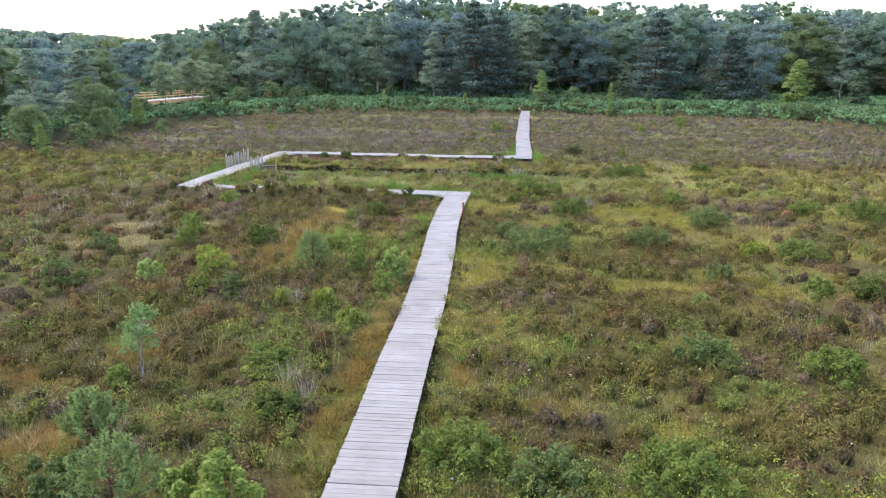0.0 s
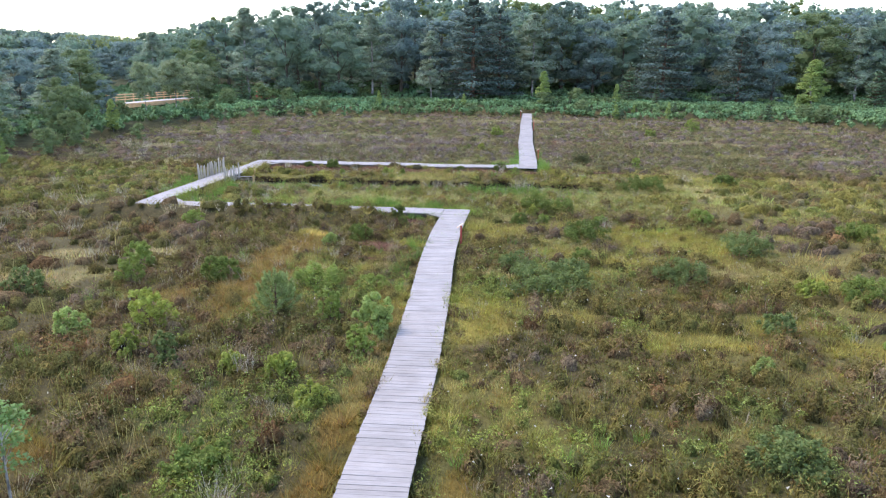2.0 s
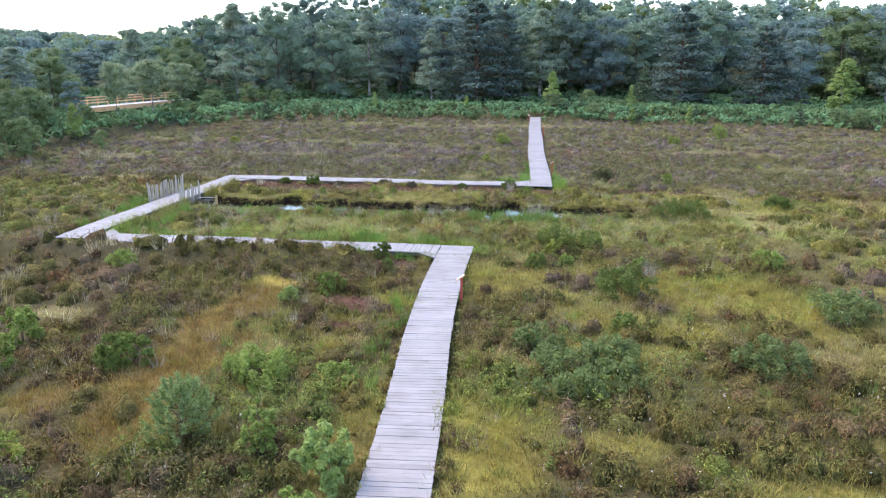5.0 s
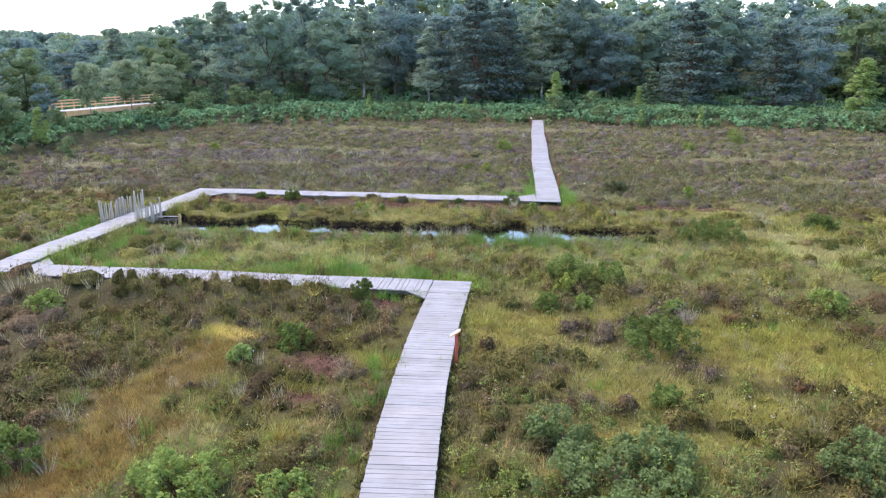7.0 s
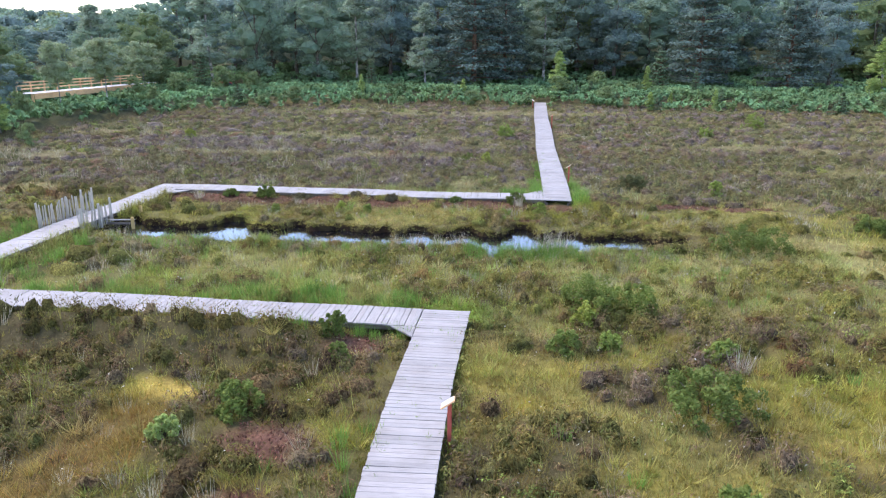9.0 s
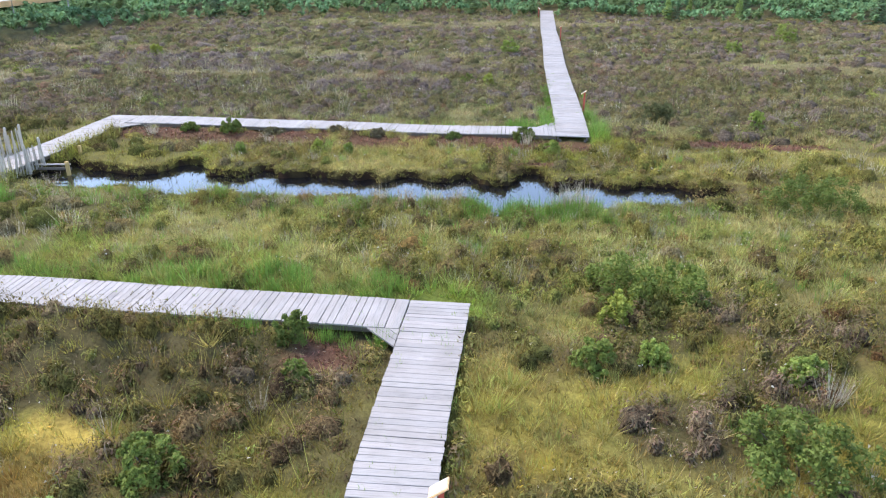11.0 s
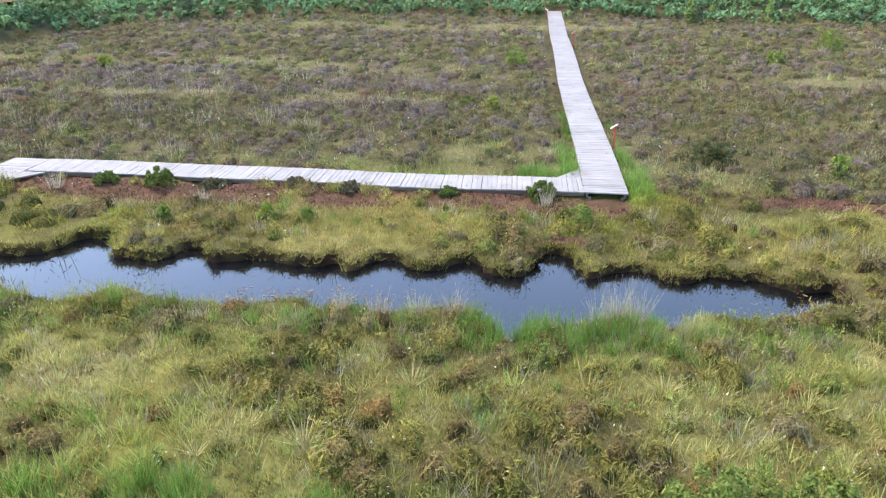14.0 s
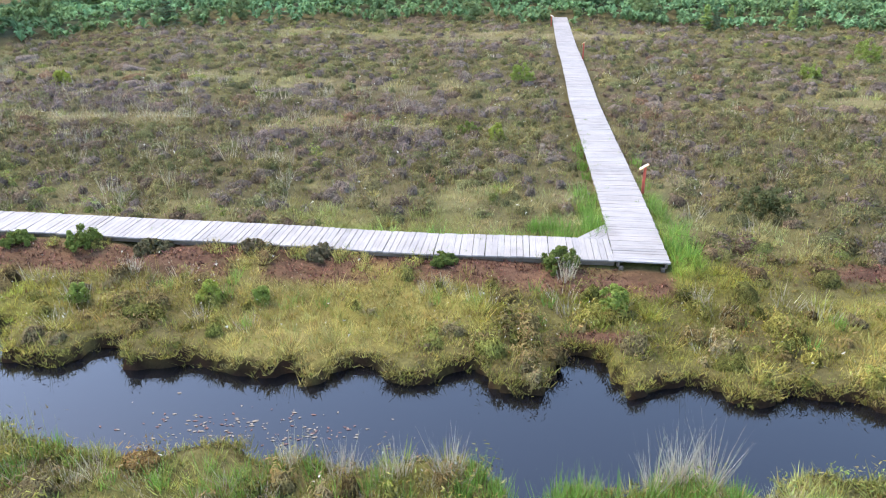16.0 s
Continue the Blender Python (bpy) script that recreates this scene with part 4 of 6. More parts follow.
AREAS = (
    (-14.2, 9.2, 8, 56.8, lambda x, y: free(x, y) & near_strip(x, y)),
    (-46, 42, 0, 57, lambda x, y: free(x, y) & ~near_strip(x, y) & (abs(x + 3) < 18 + 4 * y)),
    (-26, 20, 56.6, 72, beyond),
    (-44, 44, 56.6, 110, lambda x, y: free(x, y) & ~beyond(x, y)),
)
for k, (gap, scale, counts) in enumerate(((0.44, 0.9, (40, 52)), (1.0, 1.3, (24, 30)), (0.55, 1.1, (30, 36)), (1.6, 1.4, (18, 20)))):
    sow_clumps(1 + k, *AREAS[k][:4], gap, scale, counts, AREAS[k][4])
for k, (gap, scale, counts) in enumerate(((0.47, 1.0, (122, 120)), (0.78, 1.4, (56, 72)), (0.56, 1.3, (62, 60)), (0.8, 1.75, (32, 38)))):
    sow_mounds(6 + k, *AREAS[k][:4], gap, scale, counts, AREAS[k][4])
for k, (gap, scale, counts) in enumerate(((0.225, 0.9, (26, 18)), (0.50, 1.35, (24, 16)), (0.36, 1.1, (22, 14)), (0.7, 1.5, (22, 12)))):
    sow_sward(11 + k, *AREAS[k][:4], gap, scale, counts, AREAS[k][4])
for k, (gap, scale, count) in enumerate(((1.15, 1.0, 50), (2.2, 1.5, 34), (1.5, 1.3, 34), (2.4, 1.9, 24))):
    sow_tussocks(17 + k, *AREAS[k][:4], gap, scale, count, AREAS[k][4])

# clods and dead stems on the bare peat
rng = np.random.default_rng(14)
x, y = spread(rng, -19, 11, 30, 57, 0.16, lambda x, y: free(x, y) & (bare_peat(x, y) > 0.3))
heap["heather"].append(domes(rng, x, y, land(x, y) - 0.02, 12, np.full(len(x), 0.12), np.full(len(x), 0.07), np.full(len(x), 0.05), (PAL["redpeat"] * 1.1)[None] * rng.uniform(0.4, 2.2, (len(x), 1)), 0.3, 0.3, 0.4))

# heather and grass that lean on the boardwalks' edges
rng = np.random.default_rng(16)
for x0, y0, x1, y1, n, h in ((-18.66, 41.6, -18.14, 54.5, 96, 0.62), (-20.05, 41.0, -20.3, 54.0, 26, 0.36), (-17.0, 55.2, -2.0, 55.1, 26, 0.24), (-1.92, 10.5, -2.33, 24.0, 60, 0.3), (-2.33, 24.0, -2.98, 40.5, 60, 0.26), (-3.32, 10.5, -3.66, 24.0, 44, 0.27), (-3.66, 24.0, -4.22, 32.0, 24, 0.24)):
    q = rng.random(n)
    x, y = x0 + (x1 - x0) * q + rng.uniform(-0.14, 0.14, n), y0 + (y1 - y0) * q + rng.uniform(-0.14, 0.14, n)
    ok = (off_walk(x, y) > 0.02) & (pool_depth(x, y) < -0.1)
    x, y = x[ok], y[ok]
    r = rng.uniform(0.14, 0.32, len(x))
    t = np.where(rng.random((len(x), 1)) < 0.5, heath_tint(x, y, rng), sward_tint(x, y) * 0.8)
    heap["heather"].append(domes(rng, x, y, land(x, y) - 0.02, 110, r, h * rng.uniform(0.6, 1.15, len(x)), np.full(len(x), 0.07), t, 0.18, 0.18, 1.1))
    heap["grass"].append(blades(rng, x, y, land(x, y), 26, r, h * rng.uniform(0.8, 1.4, len(x)), np.full(len(x), 0.5), np.full(len(x), 0.018), sward_tint(x, y)))

# turf that hangs over the pool's banks
rng = np.random.default_rng(15)
x, y = spread(rng, -18.6, 4.6, 46.9, 52.6, 0.1, lambda x, y: (pool_depth(x, y) > -0.2) & (pool_depth(x, y) < -0.03) & (bare_peat(x, y) < 0.5))
heap["grass"].append(blades(rng, x, y, land(x, y) - 0.02, 11, np.full(len(x), 0.08), np.full(len(x), 0.15), np.full(len(x), 1.3), np.full(len(x), 0.017), sward_tint(x, y) * 0.9))
heap["heather"].append(domes(rng, x, y, land(x, y) - 0.02, 14, np.full(len(x), 0.09), np.full(len(x), 0.09), np.full(len(x), 0.05), 0.25 * sward_tint(x, y) + 0.6 * heath_tint(x, y, rng)))

for name, mat, label in (("heather", M_SPRIG, "brown, olive and greyish purple heather over the moor"), ("grass", M_BLADE, "straw and olive moor grass with rusty and green tufts"),
                         ("shrublets", M_LEAF, "low leafy bilberry and bog myrtle shrublets"), ("moss", M_SPRIG, "yellow-green sphagnum moss cushions")):
    tris, cols = (np.concatenate([q[i] for q in heap[name]]) for i in (0, 1))
    tagged(new(name, tri_mesh(name, tris, cols, mat)), label, name, kind="stuff")

base = np.cumsum([0] + [len(v) for v, _, _ in bodies])
mound_v, mound_c = np.concatenate([v for v, _, _ in bodies]), np.concatenate([c for _, _, c in bodies])
mound_f = np.concatenate([f + b for (_, f, _), b in zip(bodies, base)]).astype(np.int32)
me = bpy.data.meshes.new("heather_bush")
me.vertices.add(len(mound_v))
me.vertices.foreach_set("co", mound_v.astype(np.float32).ravel())
me.loops.add(mound_f.size)
me.loops.foreach_set("vertex_index", mound_f.ravel())
me.polygons.add(len(mound_f))
me.polygons.foreach_set("loop_start", np.arange(0, mound_f.size, 3, dtype=np.int32))
me.polygons.foreach_set("use_smooth", np.ones(len(mound_f), dtype=bool))
me.attributes.new("tint", "FLOAT_COLOR", "POINT").data.foreach_set("color", np.concatenate([np.clip(mound_c, 0, 1), np.ones((len(mound_c), 1))], 1).astype(np.float32).ravel())
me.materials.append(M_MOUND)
me.update(calc_edges=True)
tagged(new("heather_bush", me), "close rounded heather bushes in brown and olive", "heather", kind="stuff")

# rushes along the boardwalks and the pool
rng = np.random.default_rng(21)
rush = []


def rush_at(x, y, count, radius, height, lean, tint, width=0.016):
    x, y = np.atleast_1d(np.asarray(x, float)), np.atleast_1d(np.asarray(y, float))
    n = len(x)
    f = lambda v: np.full(n, v) * rng.uniform(0.75, 1.25, n)
    rush.append(blades(rng, x, y, land(x, y), count, f(radius), f(height), f(lean), np.full(n, width), np.tile(np.array(tint), (n, 1)) * rng.uniform(0.8, 1.2, (n, 1)), 0.15))


for x0, x1, y0, y1, n, h in ((-19, -4.5, 41.45, 42.5, 75, 0.45), (-8.0, -6.6, 41.4, 42.5, 16, 0.55), (-5.6, -4.5, 41.4, 42.2, 12, 0.5), (-1.25, -0.8, 56.9, 60.5, 20, 0.5), (-1.1, -0.8, 60.5, 66, 10, 0.45), (0.72, 1.4, 55.2, 58.2, 18, 0.5), (0.72, 1.0, 58.2, 64, 10, 0.4), (-2.6, -0.9, 56.7, 57.8, 26, 0.5),
                             (-18, -17, 42.5, 47, 22, 0.6), (-21.5, -20.2, 43, 49, 40, 0.6), (-3.6, 0.8, 46.7, 47.9, 60, 0.55), (-17.5, 4.0, 47.1, 47.9, 80, 0.42), (-9, -3, 39.4, 39.8, 20, 0.4), (-2.0, -1.6, 10, 14, 6, 0.5), (-5, -4.3, 28, 36, 16, 0.5)):
    rush_at(rng.uniform(x0, x1, n), rng.uniform(y0, y1, n), 34, 0.14, h, 0.35, (0.17, 0.295, 0.06))
# bleached tussocks
for x, y, h in ((-0.55, 48.15, 0.95), (-0.15, 48.1, 0.9), (-0.9, 47.95, 0.7), (-3.9, 47.9, 0.7), (-4.6, 47.8, 0.55), (-6.2, 47.85, 0.5), (-5.4, 47.75, 0.6), (-11.9, 54.0, 0.5), (-16.6, 54.4, 0.8), (-16.9, 48.2, 0.7),
                (-1.9, 54.4, 0.7), (0.9, 53.8, 0.55), (-9.4, 52.0, 0.45), (-8.3, 13.0, 0.6), (-5.6, 16.0, 0.6), (-4.9, 15.2, 0.7), (3.4, 38.5, 0.7), (-7.0, 21.0, 0.7)):
    rush_at([x, x + 0.1], [y, y + 0.08], 46, 0.14, h, 0.5, (0.46, 0.40, 0.30), 0.012)
# bleached tussocks strewn over the moor
for x0, x1, y0, y1, n, h in ((-17.5, 4.0, 47.0, 47.9, 70, 0.4), (-36, -8, 57.5, 76, 150, 0.6), (1, 34, 58, 75, 70, 0.45), (-30, -14, 28, 48, 60, 0.65), (-14, -5, 12, 38, 90, 0.5), (-2, 12, 12, 40, 60, 0.42), (-16, 8, 42.5, 48, 130, 0.4), (-16, 10, 51.5, 54, 34, 0.4), (-34, 34, 76, 100, 80, 0.6)):
    px, py = rng.uniform(x0, x1, n), rng.uniform(y0, y1, n)
    ok = (off_walk(px, py) > 0.3) & (pool_depth(px, py) < -0.1)
    far = 1.0 if y0 < 50 and x1 > -14 else 1.9
    rush_at(px[ok], py[ok], 30, 0.15 * far, h, 0.6, (0.42, 0.37, 0.26), 0.010 * far)
for x0, x1, y0, y1, n, h in ((-14, -5, 10, 34, 36, 0.45), (-1.5, 9, 10, 40, 40, 0.38), (-16, 6, 42.5, 48, 110, 0.36), (-16, 6, 51.5, 54, 24, 0.35)):
    px, py = rng.uniform(x0, x1, n), rng.uniform(y0, y1, n)
    ok = (off_walk(px, py) > 0.3) & (pool_depth(px, py) < -0.3)
    rush_at(px[ok], py[ok], 30, 0.12, h, 0.4, (0.19, 0.32, 0.07))
# bog cotton and dry seed heads, mere flecks
for x0, x1, y0, y1, n in ((-2, 9, 9, 41, 1500), (-13, -5, 9, 39, 700), (-16, 8, 42, 48, 600), (-16, 9, 51, 54.5, 400), (-30, 30, 57, 80, 900)):
    px, py = rng.uniform(x0, x1, n), rng.uniform(y0, y1, n)
    ok = (off_walk(px, py) > 0.2) & (pool_depth(px, py) < -0.2) & (fbm(px, py, 1.5, 131) > 0.48)
    px, py = px[ok], py[ok]
    p = np.stack([px, py, land(px, py) + rng.uniform(0.18, 0.45, len(px))], 1)
    big = 1.0 if y0 < 57 else 1.8
    tri = p[:, None, :] + rng.normal(0, 0.018 * big, (len(px), 3, 3))
    rush.append((tri, np.array((0.62, 0.57, 0.46)) * rng.uniform(0.7, 1.1, (len(px), 1))))
# weeds that push up between the boards
for (ax, ay), (bx, by), deck, n in (((-2.9, 20.0), (-3.5, 32.0), 0.25, 26), ((-3.55, 33.0), (-3.6, 41.0), 0.25, 44), ((-4.3, 40.5), (-18.5, 40.7), 0.25, 46), ((-19.4, 41.0), (-18.9, 56.0), 0.32, 30), ((-17.5, 56.05), (-1.0, 55.9), 0.34, 30), ((-0.1, 56.0), (-0.2, 70.0), 0.34, 26)):
    q = rng.random(n)
    ux, uy = (bx - ax), (by - ay)
    ln = math.hypot(ux, uy)
    across = np.where(rng.random(n) < 0.6, np.sign(rng.uniform(-1, 1, n)) * rng.uniform(0.45, 0.66, n), rng.uniform(-0.5, 0.5, n))
    px, py = ax + ux * q - uy / ln * across, ay + uy * q + ux / ln * across
    rush.append(blades(rng, px, py, np.full(n, deck - 0.01), 9, np.full(n, 0.045), rng.uniform(0.07, 0.17, n), np.full(n, 0.7), np.full(n, 0.011), np.tile(np.array((0.21, 0.30, 0.07)), (n, 1))))
rt, rc = (np.concatenate([q[i] for q in rush]) for i in (0, 1))
tagged(new("rushes", tri_mesh("rushes", rt, rc, M_BLADE)), "bright green rushes and bleached tussocks by boardwalk and pool", "rushes", kind="stuff")


# bracken
def fronds(rng, x, y, z, count, tint):
    k = len(x)
    a = rng.uniform(0, 2 * math.pi, (k, count))
    ln = rng.uniform(0.28, 0.62, (k, count))
    h = rng.uniform(0.5, 1.1, (k, count))
    ca, sa = np.cos(a), np.sin(a)
    base = np.stack([x[:, None] + 0 * a, y[:, None] + 0 * a, z[:, None] + 0.35 * h], -1)
    knee = base + np.stack([ca * ln * 0.55, sa * ln * 0.55, 0.55 * h], -1)
    tip = base + np.stack([ca * ln * 1.15, sa * ln * 1.15, 0.38 * h], -1)
    w = (ln * rng.uniform(0.22, 0.34, (k, count)))[..., None]
    side = np.stack([-sa, ca, rng.uniform(-0.3, 0.3, (k, count))], -1) * w
    t1 = np.stack([base, knee + side, knee - side], 2)
    t2 = np.stack([knee - side, knee + side, tip], 2)
    col = tint[:, None, :] * (1 + rng.normal(0, 0.18, (k, count, 1)))
    return np.concatenate([t1.reshape(-1, 3, 3), t2.reshape(-1, 3, 3)]), np.concatenate([col.reshape(-1, 3)] * 2)


rng = np.random.default_rng(31)
bx, by = spread(rng, -75, 75, 50, 150, 0.95, lambda x, y: (y > bracken_edge(x) + rng.normal(0, 2.2, x.shape) + 9 * (fbm(x, y, 4, 123) - 0.5)) & (y < 142) & (x < 0.8 * y) & (x > -0.9 * y) & (off_walk(x, y) > 0.3) & ~((abs(x + 40.8) < 2.6) & (y > 112) & (y < 121)))
bt = np.array((0.10, 0.205, 0.105)) * (0.3 + 1.4 * fbm(bx, by, 2.2, 121))[:, None] + np.array((0.07, 0.05, 0.0)) * fbm(bx, by, 3, 122)[:, None]
ft, fc = fronds(rng, bx, by, land(bx, by) + 0.9 * (fbm(bx, by, 2.6, 124) - 0.5), 12, bt)
tagged(new("bracken", tri_mesh("bracken", ft, fc, M_FROND)), "deep green bracken along the edge of the wood", "bracken", kind="stuff")


# ---- trees ----
def crown_tris(rng, lobes, per_lobe, leaf, tint, outward=0.55, flat=0.8, core=0.82, fine=False):
    """Leaves on the outside of uneven lobes (centre, radius): triangles and colours."""
    out, cols = [], []
    for c, r in lobes:
        n = int(per_lobe * (0.6 + 0.4 * r / max(q[1] for q in lobes)))
        d = rng.normal(0, 1, (n, 3))
        d /= np.linalg.norm(d, axis=1, keepdims=True)
        d[:, 2] = np.where(d[:, 2] < -0.35, -d[:, 2], d[:, 2])
        p = np.array(c) + d * np.array([r, r, r * flat]) * (0.4 + 0.75 * rng.random((n, 1)) ** 0.6)
        nrm = d * outward + rng.normal(0, 0.5, (n, 3)) + np.array([0, 0, 0.35])
        nrm /= np.linalg.norm(nrm, axis=1, keepdims=True)
        u = np.cross(nrm, rng.normal(0, 1, (n, 3)))
        u /= np.linalg.norm(u, axis=1, keepdims=True) + 1e-6
        v = np.cross(nrm, u)
        s = leaf * rng.uniform(0.55, 1.3, (n, 1))
        out.append(np.stack([p - u * s * 0.6 - v * s * 0.35, p + u * s * 0.6 - v * s * 0.3, p + v * s * 0.65], 1))
        shade = 1 + rng.normal(0, 0.07)
        cols.append(np.array(tint) * (1 + rng.normal(0, 0.09, (n, 1))) * shade * (1 + rng.normal(0, 0.04, (n, 3))))
        if core:
            cv, cf = (FINE_V, FINE_F) if fine else (ICO_V, ICO_F)
            w = cv * rng.uniform(0.8, 1.12, (len(cv), 1)) * np.array([r, r, r * flat]) * core + np.array(c)
            out.append(w[cf])
            cols.append(np.tile(np.array(tint) * shade, (len(cf), 1)))
    return np.concatenate(out), np.concatenate(cols)


def leafy_lobes(rng, height, spread_r, bottom, count, taper=False):
    """Uneven lobes for a broad crown."""
    lobes = []
    span = height - bottom
    for k in range(7):
        t = (k + 0.5) / 7
        wide = spread_r * (math.sin(math.pi * (0.14 + 0.72 * t)) if not taper else (1.02 - t) ** 0.75 * min(1, 0.55 + 2.2 * t))
        a = rng.uniform(0, 2 * math.pi)
        lobes.append(((0.22 * wide * math.cos(a), 0.22 * wide * math.sin(a), bottom + span * (0.1 + 0.8 * t) + rng.uniform(-0.05, 0.05) * span), max(0.55 * wide, 0.55 * span / 7)))
    for _ in range(count):
        t = rng.random()
        wide = spread_r * (math.sin(math.pi * (0.14 + 0.72 * t)) if not taper else (1.02 - t) ** 0.75 * min(1, 0.55 + 2.2 * t))
        a = rng.uniform(0, 2 * math.pi)
        q = wide * rng.uniform(0.5, 0.95)
        lobes.append(((q * math.cos(a), q * math.sin(a), bottom + span * (0.05 + 0.9 * t)), spread_r * rng.uniform(0.15, 0.31) * (0.6 + 0.4 * wide / spread_r)))
    fit = height / max(c[2] + 0.85 * r for c, r in lobes)
    return [((c[0], c[1], c[2] * fit), r) for c, r in lobes]


def trunk_mesh(rng, height, girth, lobes, mat, limbs=5):
    bend = rng.uniform(-0.03, 0.03, 2) * height
    mid = (bend[0], bend[1], height * 0.5)
    pieces = [tube([(0, 0, -0.3), (bend[0] * 0.4, bend[1] * 0.4, height * 0.22), mid, (bend[0] * 0.5, bend[1] * 0.5, height * 0.88)], [girth, girth * 0.8, girth * 0.5, girth * 0.12])]
    for c, r in [lobes[i] for i in rng.permutation(len(lobes))[:limbs]]:
        z0 = min(max(c[2] * rng.uniform(0.5, 0.75), height * 0.15), height * 0.8)
        s = (bend[0] * z0 / height, bend[1] * z0 / height, z0)
        k = (0.5 * (s[0] + c[0]), 0.5 * (s[1] + c[1]), 0.35 * s[2] + 0.65 * c[2])
        pieces.append(tube([s, k, c], [girth * 0.28, girth * 0.16, girth * 0.04], 5))
    v, f = join(pieces)
    return face_mesh("trunk", v, f, mat, True)


def broadleaf(seed, height, spread_r, bottom, tint, label, bark_mat, lobes_n=22, per_lobe=110, leaf=0.28, name="broadleaf_tree"):
    rng = np.random.default_rng(seed)
    lobes = leafy_lobes(rng, height, spread_r, bottom, lobes_n, name == "birch_tree")
    top = tagged(new(name), label, "tree", "trees at the edge of the wood")
    part("trunk", trunk_mesh(rng, height, 0.02 * height * (0.55 if bark_mat is M_BIRCHBARK else 1), lobes, bark_mat), top)
    t, c = crown_tris(rng, lobes, per_lobe, leaf, tint, core=0.55)
    part("crown", tri_mesh("crown", t, c, M_CROWN), top)
    return top


def pine_tree(seed, height, spread_r, tint, label, tiers=17, per=95, name="pine_tree"):
    """Tiers of level boughs, each with sprays of needles, on a straight trunk."""
    rng = np.random.default_rng(seed)
    top = tagged(new(name), label, "tree", "trees at the edge of the wood")
    pieces = [tube([(0, 0, -0.3), (0.05, 0, height * 0.5), (0, 0.05, height * 0.97)], [0.02 * height, 0.013 * height, 0.003 * height])]
    out, cols = [], []
    for i in range(tiers):
        t = (i + rng.uniform(-0.3, 0.3)) / tiers
        z0 = height * (0.07 + 0.9 * t)
        reach = spread_r * (1 - t) ** 0.75 * rng.uniform(0.75, 1.15) + 0.25
        for k in range(6):
            a = 2 * math.pi * (k + rng.uniform(-0.35, 0.35)) / 6 + i
            ln = reach * rng.uniform(0.65, 1.12)
            lift = ln * (0.12 + 0.3 * t) * rng.uniform(0.2, 1.2) - ln * 0.12 * (1 - t)
            end = (ln * math.cos(a), ln * math.sin(a), z0 + lift)
            pieces.append(tube([(0, 0, z0), end], [0.05 + 0.05 * (1 - t), 0.02], 4))
            n = int(per * (0.3 + 0.7 * ln / spread_r) / 2.2)
            s = rng.uniform(0.3, 1.05, n)
            across = rng.normal(0, 0.2, n) * ln * (1.15 - s * 0.6)
            p = np.stack([end[0] * s - math.sin(a) * across, end[1] * s + math.cos(a) * across, z0 + lift * s + rng.normal(0, 0.012 * height, n) + 0.1], 1)
            nrm = np.stack([rng.normal(0, 0.6, n) + 0.4 * math.cos(a), rng.normal(0, 0.6, n) + 0.4 * math.sin(a), np.ones(n)], 1)
            nrm /= np.linalg.norm(nrm, axis=1, keepdims=True)
            u = np.cross(nrm, rng.normal(0, 1, (n, 3)))
            u /= np.linalg.norm(u, axis=1, keepdims=True)
            v = np.cross(nrm, u)
            w = rng.uniform(0.12, 0.3, (n, 1)) * (0.6 + 0.4 * height / 15)
            out.append(np.stack([p - u * w * 0.7 - v * w * 0.3, p + u * w * 0.7 - v * w * 0.3, p + v * w * 0.7 + np.array([0, 0, 0.06])], 1))
            cols.append(np.array(tint) * (1 + rng.normal(0, 0.15, (n, 1))))
    v, f = join(pieces)
    part("trunk", face_mesh("trunk", v, f, M_PINEBARK, True), top)
    part("crown", tri_mesh("crown", np.concatenate(out), np.concatenate(cols), M_NEEDLE), top)
    return top


